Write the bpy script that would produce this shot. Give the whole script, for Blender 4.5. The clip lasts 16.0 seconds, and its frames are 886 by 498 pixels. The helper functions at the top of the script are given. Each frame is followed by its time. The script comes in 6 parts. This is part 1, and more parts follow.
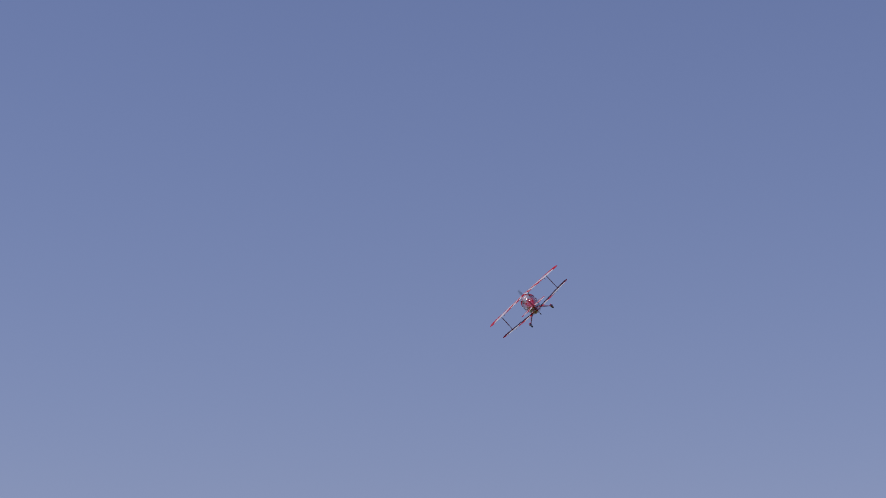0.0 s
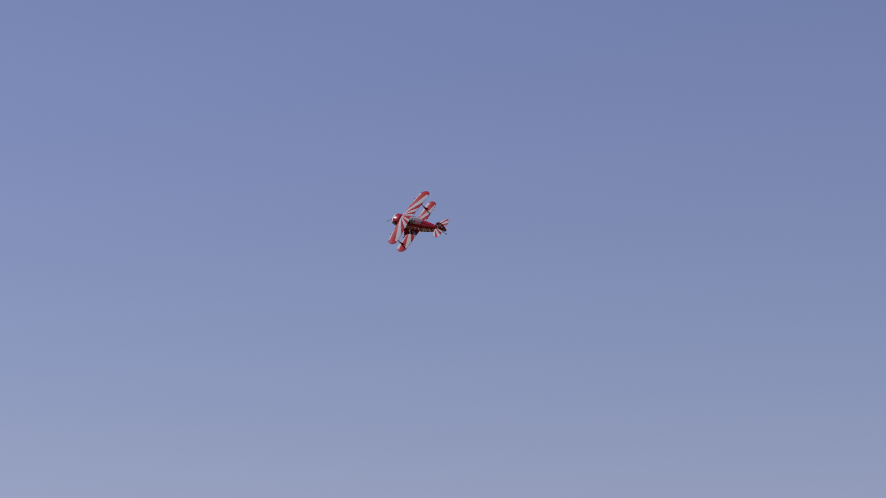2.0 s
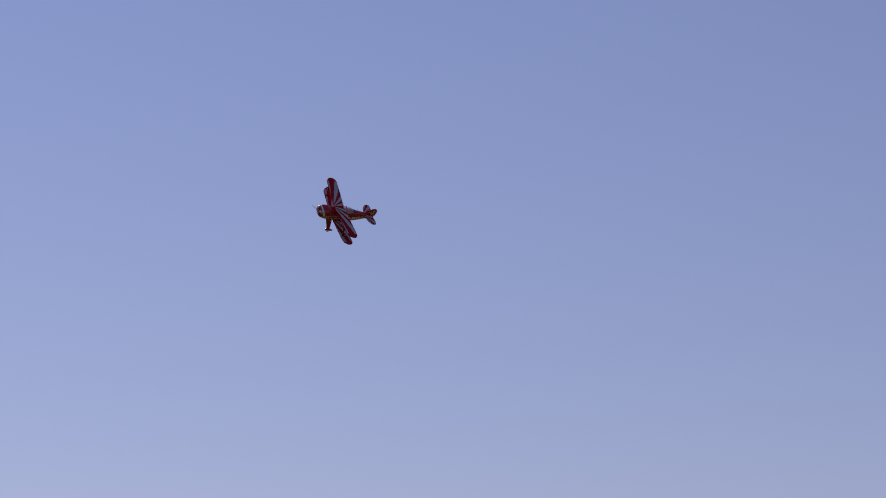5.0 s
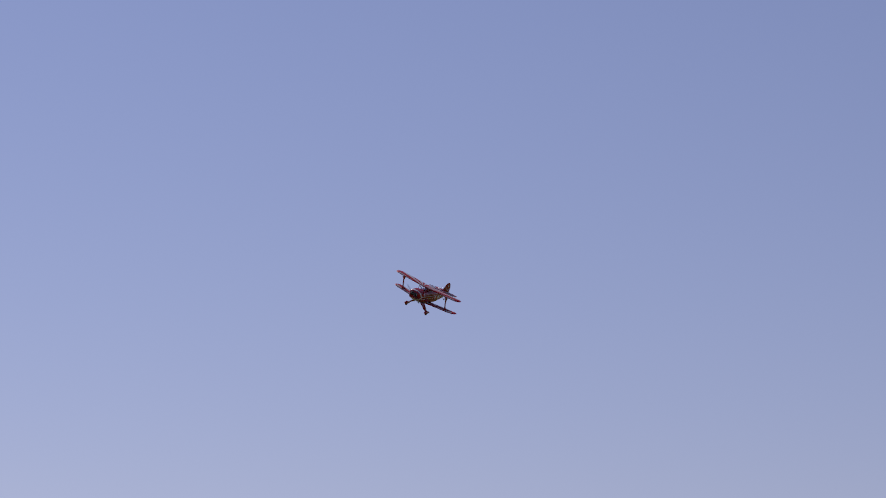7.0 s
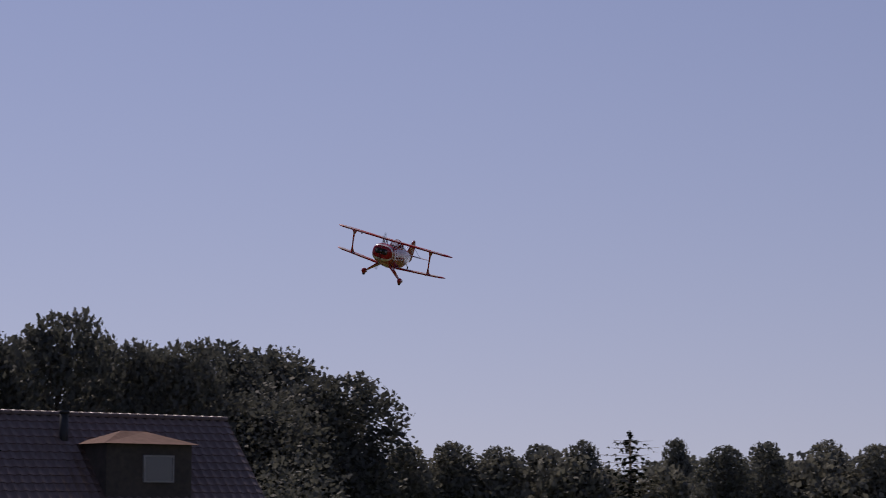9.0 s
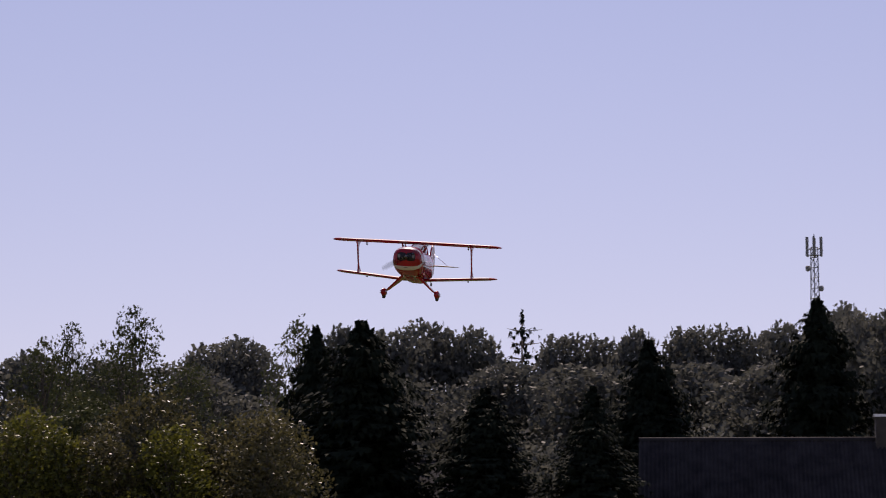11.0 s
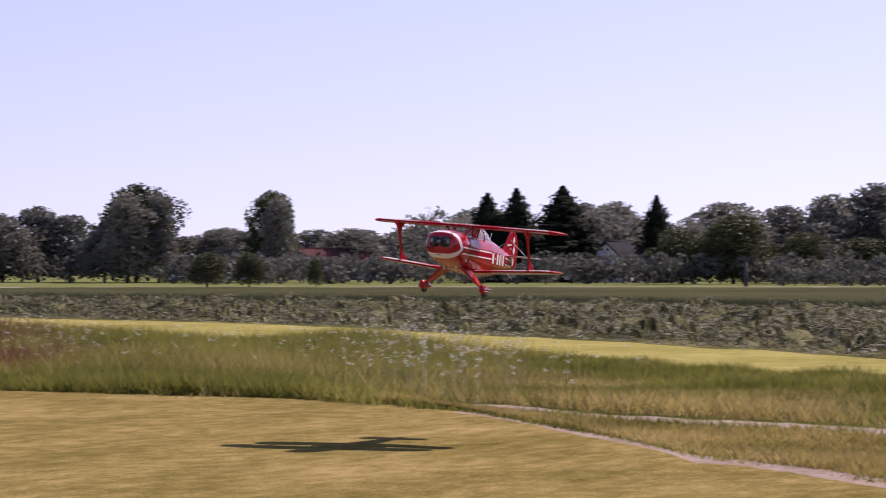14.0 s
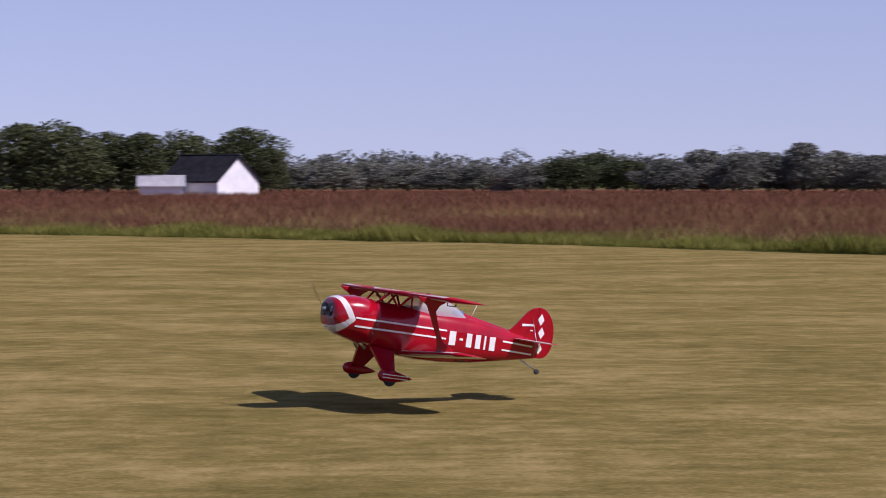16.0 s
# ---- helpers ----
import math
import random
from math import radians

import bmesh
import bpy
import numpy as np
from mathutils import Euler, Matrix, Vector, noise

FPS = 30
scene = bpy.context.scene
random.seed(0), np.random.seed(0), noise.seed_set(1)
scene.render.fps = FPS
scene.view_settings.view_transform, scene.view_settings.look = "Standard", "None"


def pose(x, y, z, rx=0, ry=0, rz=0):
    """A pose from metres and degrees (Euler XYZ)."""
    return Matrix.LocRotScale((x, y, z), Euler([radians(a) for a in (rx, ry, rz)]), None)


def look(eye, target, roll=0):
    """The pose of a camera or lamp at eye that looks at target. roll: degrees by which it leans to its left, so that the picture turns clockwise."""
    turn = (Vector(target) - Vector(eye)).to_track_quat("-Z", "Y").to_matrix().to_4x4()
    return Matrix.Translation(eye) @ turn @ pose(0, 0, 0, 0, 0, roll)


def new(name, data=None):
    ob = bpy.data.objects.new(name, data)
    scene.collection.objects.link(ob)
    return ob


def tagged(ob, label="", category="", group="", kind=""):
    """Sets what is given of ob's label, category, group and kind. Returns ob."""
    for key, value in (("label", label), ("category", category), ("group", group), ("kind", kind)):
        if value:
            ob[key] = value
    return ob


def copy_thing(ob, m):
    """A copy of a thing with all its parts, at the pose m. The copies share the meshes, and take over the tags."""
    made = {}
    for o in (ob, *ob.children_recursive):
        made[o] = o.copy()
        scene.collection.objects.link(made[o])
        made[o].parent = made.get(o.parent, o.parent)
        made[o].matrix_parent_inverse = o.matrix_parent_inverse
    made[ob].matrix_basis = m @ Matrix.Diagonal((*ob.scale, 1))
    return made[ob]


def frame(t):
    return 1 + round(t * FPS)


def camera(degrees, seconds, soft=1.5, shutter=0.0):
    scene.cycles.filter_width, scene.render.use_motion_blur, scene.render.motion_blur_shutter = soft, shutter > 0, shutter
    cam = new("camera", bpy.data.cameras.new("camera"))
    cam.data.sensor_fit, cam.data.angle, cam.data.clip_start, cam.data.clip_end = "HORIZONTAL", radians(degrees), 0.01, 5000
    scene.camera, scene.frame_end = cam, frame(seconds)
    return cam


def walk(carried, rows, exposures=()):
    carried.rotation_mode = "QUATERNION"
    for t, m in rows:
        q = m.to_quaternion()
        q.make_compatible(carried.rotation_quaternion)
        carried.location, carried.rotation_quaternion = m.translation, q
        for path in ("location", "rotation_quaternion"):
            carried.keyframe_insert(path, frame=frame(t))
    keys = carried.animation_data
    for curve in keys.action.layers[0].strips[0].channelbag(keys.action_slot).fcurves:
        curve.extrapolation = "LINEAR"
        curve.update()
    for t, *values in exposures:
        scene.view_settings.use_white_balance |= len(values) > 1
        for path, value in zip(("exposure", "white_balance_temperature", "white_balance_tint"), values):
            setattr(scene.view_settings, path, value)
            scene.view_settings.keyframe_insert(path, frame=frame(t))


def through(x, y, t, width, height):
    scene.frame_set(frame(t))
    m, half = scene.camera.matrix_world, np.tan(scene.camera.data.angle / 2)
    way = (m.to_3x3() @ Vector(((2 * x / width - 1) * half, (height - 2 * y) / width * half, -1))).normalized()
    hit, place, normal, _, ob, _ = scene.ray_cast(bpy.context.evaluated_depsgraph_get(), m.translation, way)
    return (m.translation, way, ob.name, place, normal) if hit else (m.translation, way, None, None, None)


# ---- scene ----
cam = camera(22.18, 16.0, soft=1.05, shutter=0.09)
walk(cam, [
    (0, pose(0, 0, 1.6, 100.813, 0, -208.270)),
    (0.5, pose(0, 0, 1.6, 100.051, 0, -204.689)),
    (1, pose(0, 0, 1.6, 99.704, 0, -201.108)),
    (1.5, pose(0, 0, 1.6, 99.634, 0, -196.811)),
    (2, pose(0, 0, 1.6, 98.447, 0, -191.798)),
    (2.5, pose(0, 0, 1.6, 99.355, 0, -185.209)),
    (3, pose(0, 0, 1.6, 101.553, 0, -175.898)),
    (3.5, pose(0, 0, 1.6, 100.288, 0, -166.301)),
    (4, pose(0, 0, 1.6, 100.675, 0, -156.847)),
    (4.2, pose(0, 0, 1.6, 100.578, 0, -153.553)),
    (4.6, pose(0, 0, 1.6, 100.343, 0, -152.600)),
    (5, pose(0, 0, 1.6, 100.101, 0, -151.945)),
    (5.4, pose(0, 0, 1.6, 99.859, 0, -151.454)),
    (5.8, pose(0, 0, 1.6, 99.625, 0, -150.994)),
    (6.3, pose(0, 0, 1.6, 99.355, 0, -150.258)),
    (6.5, pose(0, 0, 1.6, 99.425, 0, -149.399)),
    (7, pose(0, 0, 1.6, 99.773, 0, -147.393)),
    (7.5, pose(0, 0, 1.6, 99.425, 0, -145.388)),
    (8, pose(0, 0, 1.6, 98.377, 0, -143.383)),
    (8.2, pose(0, 0, 1.6, 97.252, 0, -142.523)),
    (8.6, pose(0, 0, 1.6, 96.977, 0, -137.675)),
    (9, pose(0, 0, 1.6, 96.796, 0, -132.662)),
    (9.4, pose(0, 0, 1.6, 96.677, 0, -127.558)),
    (9.8, pose(0, 0, 1.6, 96.586, 0, -122.434)),
    (10.3, pose(0, 0, 1.6, 96.461, 0, -116.110)),
    (10.5, pose(0, 0, 1.6, 96.560, 0, -113.832)),
    (11, pose(0, 0, 1.6, 96.362, 0, -108.232)),
    (11.5, pose(0, 0, 1.6, 95.384, 0, -103.562)),
    (12, pose(0, 0, 1.6, 94.246, 0, -95.899)),
    (12.5, pose(0, 0, 1.6, 92.419, 0, -87.734)),
    (13, pose(0, 0, 1.6, 90.458, 0, -79.283)),
    (13.2, pose(0, 0, 1.6, 89.943, 0, -74.843)),
    (13.5, pose(0, 0, 1.6, 90.129, 0, -69.041)),
    (13.9, pose(0, 0, 1.6, 90.516, 0, -65.317)),
    (14, pose(0, 0, 1.6, 90.458, 0, -63.025)),
    (14.5, pose(0, 0, 1.6, 90.773, 0, -50.778)),
    (15, pose(0, 0, 1.6, 90.272, 0, -34.091)),
    (15.5, pose(0, 0, 1.6, 89.141, 0, -16.473)),
    (16, pose(0, 0, 1.6, 88.267, 0, 0.000)),
], exposures=[
    (0, -0.4, 6050, 19),
    (2, -0.34, 6200, 20),
    (3, -0.36, 6200, 20),
    (4, -0.34, 6200, 20),
    (6.3, -0.36, 6500, 20),
    (7, -0.38, 6500, 20),
    (8.2, -0.62, 6600, 20),
    (10.3, -0.1, 7500, 24),
    (11, 0.04, 7500, 25),
    (11.5, 0.08, 7500, 25),
    (12.5, 0.19, 7500, 27),
    (13, 0.4, 7300, 29),
    (13.5, 0.54, 7050, 30),
    (14, 0.68, 6800, 31),
    (14.5, 0.62, 6650, 28),
    (15, 0.48, 6450, 26),
    (15.5, 0.29, 6300, 25),
    (16, 0.22, 6150, 26),
])

# ---- light ----
SUN_TURN, SUN_HEIGHT = 110.0, 48.0
world = bpy.data.worlds.new("sky_world")
scene.world = world
world.use_nodes = True
wn = world.node_tree
sky = wn.nodes.new("ShaderNodeTexSky")
sky.sky_type = "NISHITA"
sky.sun_disc = False
sky.sun_elevation = radians(SUN_HEIGHT)
sky.sun_rotation = radians(SUN_TURN)
sky.air_density, sky.dust_density, sky.ozone_density = 1.0, 0.06, 3.6
wn.nodes["Background"].inputs[1].default_value = 0.091
tint = wn.nodes.new("ShaderNodeMix")
tint.data_type, tint.blend_type = "RGBA", "MULTIPLY"
tint.inputs[0].default_value = 1.0
tint.inputs[7].default_value = (1.16, 0.93, 0.995, 1)
wn.links.new(sky.outputs[0], tint.inputs[6])
# hazy summer air: the sky pales slowly towards the horizon
aim = wn.nodes.new("ShaderNodeTexCoord")
ease = wn.nodes.new("ShaderNodeMapping")
ease.inputs["Scale"].default_value = (1, 1, 0.55)
ease.inputs["Location"].default_value = (0, 0, 0.08)
wn.links.new(aim.outputs["Generated"], ease.inputs[0])
wn.links.new(ease.outputs[0], sky.inputs[0])
wn.links.new(tint.outputs[2], wn.nodes["Background"].inputs[0])

sun_data = bpy.data.lights.new("sun", "SUN")
sun_data.energy, sun_data.angle, sun_data.color = 4.6, radians(0.53), (1.0, 0.95, 0.88)
sun = new("sun", sun_data)
a, e = radians(SUN_TURN), radians(SUN_HEIGHT)
sun.matrix_world = look((40 * math.sin(a) * math.cos(e), 40 * math.cos(a) * math.cos(e), 40 * math.sin(e)), (0, 0, 0))


# ---- materials ----
class Mat:
    """A short way to write node materials."""

    def __init__(self, name, rough=0.7, metal=0.0, coat=0.0, spec=0.5):
        self.m = bpy.data.materials.new(name)
        self.m.use_nodes = True
        self.t = self.m.node_tree
        self.b = self.t.nodes["Principled BSDF"]
        self.b.inputs["Roughness"].default_value = rough
        self.b.inputs["Metallic"].default_value = metal
        self.b.inputs["Coat Weight"].default_value = coat
        self.b.inputs["Specular IOR Level"].default_value = spec
        self.co = self.node("ShaderNodeTexCoord").outputs["Object"]

    def node(self, kind, **inputs):
        n = self.t.nodes.new(kind)
        for key, value in inputs.items():
            self.put(n.inputs[key.replace("_", " ")], value)
        return n

    def put(self, socket, value):
        if isinstance(value, bpy.types.NodeSocket):
            self.t.links.new(value, socket)
        else:
            socket.default_value = value

    def math(self, op, x, y=0.0, z=0.0):
        n = self.t.nodes.new("ShaderNodeMath")
        n.operation = op
        for s, v in zip(n.inputs, (x, y, z)):
            self.put(s, v)
        return n.outputs[0]

    def noise(self, scale, detail=4.0, rough=0.6, co=None):
        n = self.node("ShaderNodeTexNoise", Scale=scale, Detail=detail, Roughness=rough)
        self.t.links.new(co or self.co, n.inputs["Vector"])
        return n.outputs["Fac"]

    def ramp(self, fac, *stops):
        n = self.node("ShaderNodeValToRGB")
        self.put(n.inputs[0], fac)
        e = n.color_ramp.elements
        while len(e) < len(stops):
            e.new(0.5)
        for x, (p, c) in zip(e, stops):
            x.position, x.color = p, (*c, 1)
        return n.outputs[0]

    def mix(self, fac, x, y, blend="MIX"):
        n = self.t.nodes.new("ShaderNodeMix")
        n.data_type, n.blend_type = "RGBA", blend
        for s, v in ((n.inputs[0], fac), (n.inputs[6], x), (n.inputs[7], y)):
            self.put(s, (*v, 1) if isinstance(v, tuple) else v)
        return n.outputs[2]

    def color(self, c):
        self.put(self.b.inputs["Base Color"], (*c, 1) if isinstance(c, tuple) else c)
        return self

    def bump(self, height, strength=0.3, distance=0.02):
        n = self.node("ShaderNodeBump", Strength=strength, Distance=distance)
        self.put(n.inputs["Height"], height)
        self.t.links.new(n.outputs[0], self.b.inputs["Normal"])
        return self

    def xyz_at(self, size):
        """The object's space, divided by a size."""
        n = self.node("ShaderNodeVectorMath")
        n.operation = "DIVIDE"
        self.t.links.new(self.co, n.inputs[0])
        n.inputs[1].default_value = (size, size, size)
        q = self.node("ShaderNodeSeparateXYZ")
        self.t.links.new(n.outputs[0], q.inputs[0])
        return q.outputs

    def rand(self, island=False):
        if island:
            return self.node("ShaderNodeNewGeometry").outputs["Random Per Island"]
        return self.node("ShaderNodeObjectInfo").outputs["Random"]


def speckled(name, dark, light, scale=8.0, rough=0.8, metal=0.0, coat=0.0, bump=0.2, depth=0.01, spec=0.5):
    """Two close tones by coarse and fine noise, with fine relief."""
    m = Mat(name, rough, metal, coat, spec)
    fine, coarse = m.noise(scale, 5), m.noise(scale * 0.13, 3)
    f = m.math("ADD", m.math("MULTIPLY", fine, 0.6), m.math("MULTIPLY", coarse, 0.4))
    m.color(m.ramp(f, (0.35, dark), (0.65, light)))
    if bump:
        m.bump(fine, bump, depth)
    return m.m


def leafy(name, dark, light, tint=0.35, through=0.18, patch=0.0, rough=0.7, spec=0.06):
    """Leaves: each island and each plant has its own tone, and light comes through."""
    m = Mat(name, rough, 0, 0, spec)
    f = m.math("ADD", m.math("MULTIPLY", m.rand(True), 1 - tint), m.math("MULTIPLY", m.rand(), tint))
    if patch:
        clump = m.math("ADD", m.math("MULTIPLY", m.math("SUBTRACT", m.noise(patch, 3), 0.5), 3.2), 0.5)
        f = m.math("ADD", m.math("MULTIPLY", f, 0.45), m.math("MULTIPLY", clump, 0.5))
    c = m.ramp(f, (0.0, dark), (1.0, light))
    m.color(c)
    tr = m.node("ShaderNodeBsdfTranslucent")
    m.t.links.new(c, tr.inputs[0])
    mx = m.node("ShaderNodeMixShader", Fac=through)
    m.t.links.new(m.b.outputs[0], mx.inputs[1])
    m.t.links.new(tr.outputs[0], mx.inputs[2])
    m.t.links.new(mx.outputs[0], m.t.nodes["Material Output"].inputs[0])
    return m.m


PLANE_SIZE = 1.08  # a wing span of 1.98 m
RED, DEEP_RED, PAPER = (0.36, 0.003, 0.014), (0.28, 0.002, 0.010), (0.66, 0.63, 0.61)


def gloss_paint(name, c, d):
    m = Mat(name, 0.24, 0, 0.35, 0.3)
    m.b.inputs["Coat Roughness"].default_value = 0.06
    m.color(m.ramp(m.noise(9.0, 4), (0.35, d), (0.65, c)))
    m.bump(m.noise(120.0, 2), 0.03, 0.001)
    return m.m


def cowl_paint():
    """Red with the white chevron that wraps nose and chin."""
    m = Mat("cowl_red_white_paint", 0.22, 0, 0.35, 0.3)
    m.b.inputs["Coat Roughness"].default_value = 0.05
    x, y, z = m.xyz_at(PLANE_SIZE)
    up = m.math("MULTIPLY", m.math("MAXIMUM", m.math("ADD", z, 0.045), 0.0), 0.58)
    low = m.math("MULTIPLY", m.math("MAXIMUM", m.math("SUBTRACT", -0.045, z), 0.0), 0.95)
    edge = m.math("SUBTRACT", m.math("ADD", up, low), 0.188)
    gap = m.math("SUBTRACT", x, edge)
    wide = m.math("ADD", 0.046, m.math("MULTIPLY", m.math("MAXIMUM", m.math("SUBTRACT", -0.06, z), 0.0), 0.9))
    inside = m.math("MULTIPLY", m.math("GREATER_THAN", gap, 0.0), m.math("LESS_THAN", gap, wide))
    red = m.ramp(m.noise(9.0, 4), (0.35, DEEP_RED), (0.65, RED))
    m.color(m.mix(inside, red, PAPER))
    return m.m


def burst_paint(name, x0, rays, y0=0.0, under=PAPER):
    """Sunburst rays on the upper face, plain below."""
    m = Mat(name, 0.5, 0, 0.0, 0.12)
    m.b.inputs["Coat Roughness"].default_value = 0.08
    x, y, z = m.xyz_at(PLANE_SIZE)
    ang = m.math("ARCTAN2", m.math("SUBTRACT", m.math("ABSOLUTE", y), y0), m.math("SUBTRACT", x0, x))
    ray = m.math("GREATER_THAN", m.math("FRACT", m.math("MULTIPLY", ang, rays / math.pi)), 0.5)
    red = m.ramp(m.noise(9.0, 4), (0.35, DEEP_RED), (0.65, RED))
    nz = m.node("ShaderNodeSeparateXYZ")
    m.t.links.new(m.node("ShaderNodeTexCoord").outputs["Normal"], nz.inputs[0])
    tip = m.math("GREATER_THAN", m.math("ABSOLUTE", y), 0.80)
    nose = m.math("GREATER_THAN", nz.outputs[0], 0.55)
    # the rays' white is greyed to stand in for the wings' backlit shade
    top = m.mix(m.math("MULTIPLY", ray, m.math("SUBTRACT", 1.0, m.math("MAXIMUM", tip, nose))), red, (0.40, 0.39, 0.40))
    low = m.math("MULTIPLY", m.math("LESS_THAN", nz.outputs[2], -0.35), m.math("LESS_THAN", nz.outputs[0], 0.12))
    m.color(m.mix(low, top, under))
    return m.m


M_RED = gloss_paint("gloss_red_paint", RED, DEEP_RED)
M_WHITE = gloss_paint("gloss_white_paint", (0.82, 0.81, 0.79), (0.74, 0.73, 0.71))
M_COWL = cowl_paint()
M_UPPER = burst_paint("upper_wing_sunburst_paint", -0.36, 8.0, 0.0, RED)
M_LOWER = burst_paint("lower_wing_sunburst_paint", -0.50, 8.0, 0.0, (0.70, 0.66, 0.58))
M_TAIL = burst_paint("tailplane_sunburst_paint", -1.36, 8.0, 0.0, (0.70, 0.66, 0.58))
M_BLACK = speckled("black_rubber", (0.012, 0.012, 0.013), (0.03, 0.03, 0.03), 60, 0.7)
M_DARK = speckled("dark_engine_bay", (0.008, 0.008, 0.009), (0.02, 0.02, 0.022), 40, 0.6)
M_STEEL = speckled("bright_steel", (0.5, 0.5, 0.52), (0.65, 0.65, 0.66), 50, 0.3, 1.0)
M_GREYMETAL = speckled("galvanised_steel", (0.14, 0.145, 0.15), (0.24, 0.245, 0.25), 3, 0.5, 0.8)
M_BLUE = speckled("blue_seat_cloth", (0.08, 0.10, 0.22), (0.12, 0.15, 0.30), 60, 0.9)
glass = Mat("sky_paled_canopy_glass", 0.03)
glass.b.inputs["Alpha"].default_value = 0.36
# pale base colour stands in for the sky reflected in the canopy
glass.color((0.66, 0.69, 0.74))
M_GLASS = glass.m
blade = Mat("grey_propeller_blade", 0.35)
blade.b.inputs["Alpha"].default_value = 0.22
blade.color((0.05, 0.05, 0.055))
M_BLADE = blade.m

M_TRUNK = speckled("grey_brown_bark", (0.05, 0.04, 0.03), (0.13, 0.105, 0.08), 6, 0.95, bump=0.6, depth=0.05)
# the wood's haze is mixed into this paler, greyer leaf tone
M_LEAF_WOOD_HAZE = leafy("haze_greyed_woodland_leaves", (0.062, 0.068, 0.062), (0.150, 0.150, 0.124), 0.5, 0.3, 0.0, 0.65, 0.1)
M_LEAF = leafy("broadleaf_leaves", (0.028, 0.036, 0.016), (0.092, 0.102, 0.042), 0.4, 0.2, 0.0, 0.6, 0.12)
# far leaves paled and greyed: the haze is put into their colour
M_LEAF_FAR_HAZE = leafy("haze_paled_far_leaves", (0.092, 0.098, 0.086), (0.210, 0.206, 0.165), 0.55, 0.3, 0.0, 0.7, 0.06)
M_LEAF_YELLOW = leafy("yellow_green_leaves", (0.034, 0.040, 0.008), (0.16, 0.16, 0.026), 0.2, 0.34, 0.0, 0.45, 0.3)
M_LEAF_BUSH = leafy("dull_bush_leaves", (0.014, 0.016, 0.007), (0.135, 0.120, 0.050), 0.15, 0.38, 0.0, 0.45, 0.35)
M_NEEDLE = leafy("dark_spruce_needles", (0.007, 0.011, 0.007), (0.020, 0.026, 0.015), 0.3, 0.05, 0.0, 0.8, 0.04)

M_TILE = speckled("dark_clay_roof_tile", (0.085, 0.058, 0.052), (0.155, 0.108, 0.095), 2.5, 0.48, spec=0.4)
M_CORR = speckled("weathered_corrugated_sheet", (0.020, 0.018, 0.020), (0.050, 0.046, 0.048), 2.0, 0.85, spec=0.08)
M_COPPER = speckled("brown_copper_sheet", (0.10, 0.055, 0.042), (0.18, 0.10, 0.08), 3.0, 0.85, spec=0.1)
M_DARKWOOD = speckled("dark_stained_boards", (0.03, 0.025, 0.022), (0.07, 0.055, 0.045), 4, 0.8)
M_RENDERW = speckled("white_render", (0.60, 0.60, 0.62), (0.76, 0.76, 0.77), 1.2, 0.9)
M_RENDERG = speckled("grey_render", (0.19, 0.185, 0.185), (0.30, 0.29, 0.285), 1.2, 0.9)
M_BRICK = speckled("red_brown_brick_wall", (0.17, 0.075, 0.055), (0.28, 0.13, 0.10), 5, 0.9)
M_ROOFBLUE = speckled("dark_blue_roof_sheet", (0.030, 0.036, 0.055), (0.055, 0.062, 0.085), 0.7, 0.5)
M_ROOFRED = speckled("dull_red_roof_tile", (0.06, 0.026, 0.024), (0.11, 0.045, 0.040), 2.0, 0.9, spec=0.1)
M_ROOFPALE = speckled("pale_fibre_cement_roof", (0.24, 0.23, 0.245), (0.36, 0.35, 0.365), 1.0, 0.9, spec=0.1)
M_ROOFBLACK = speckled("black_tile_roof", (0.012, 0.012, 0.015), (0.03, 0.03, 0.034), 1.5, 0.95, spec=0.05)
M_PANE = Mat("window_pane", 0.06, 0, 0, 0.8).color((0.03, 0.035, 0.045)).m
M_YELLOW = speckled("yellow_painted_steel", (0.55, 0.33, 0.03), (0.68, 0.42, 0.05), 2, 0.5)
M_CARDARK = gloss_paint("dark_red_car_paint", (0.20, 0.028, 0.035), (0.15, 0.02, 0.026))
M_CARSILVER = gloss_paint("silver_car_paint", (0.52, 0.53, 0.56), (0.45, 0.46, 0.48))
M_CARBLUE = gloss_paint("blue_grey_car_paint", (0.10, 0.12, 0.17), (0.07, 0.09, 0.13))
M_FEATHER = speckled("dark_brown_feathers", (0.018, 0.013, 0.010), (0.05, 0.036, 0.026), 30, 0.9)
M_POST = speckled("weathered_grey_timber", (0.22, 0.20, 0.18), (0.36, 0.33, 0.30), 7, 0.9)

# trail of ice far up: thin, softly ragged, bright by emission standing for sunlight
tr = Mat("self_lit_ice_trail", 1.0)
tr.color((0.9, 0.9, 0.9))
tr.b.inputs["Emission Color"].default_value = (1, 1, 1, 1)
tr.b.inputs["Emission Strength"].default_value = 0.5
ice = tr.node("ShaderNodeBsdfTranslucent", Color=(0.95, 0.95, 0.95, 1))
both = tr.node("ShaderNodeMixShader", Fac=0.4)
tr.t.links.new(tr.b.outputs[0], both.inputs[1])
tr.t.links.new(ice.outputs[0], both.inputs[2])
tr.t.links.new(both.outputs[0], tr.t.nodes["Material Output"].inputs[0])
M_TRAIL = tr.m


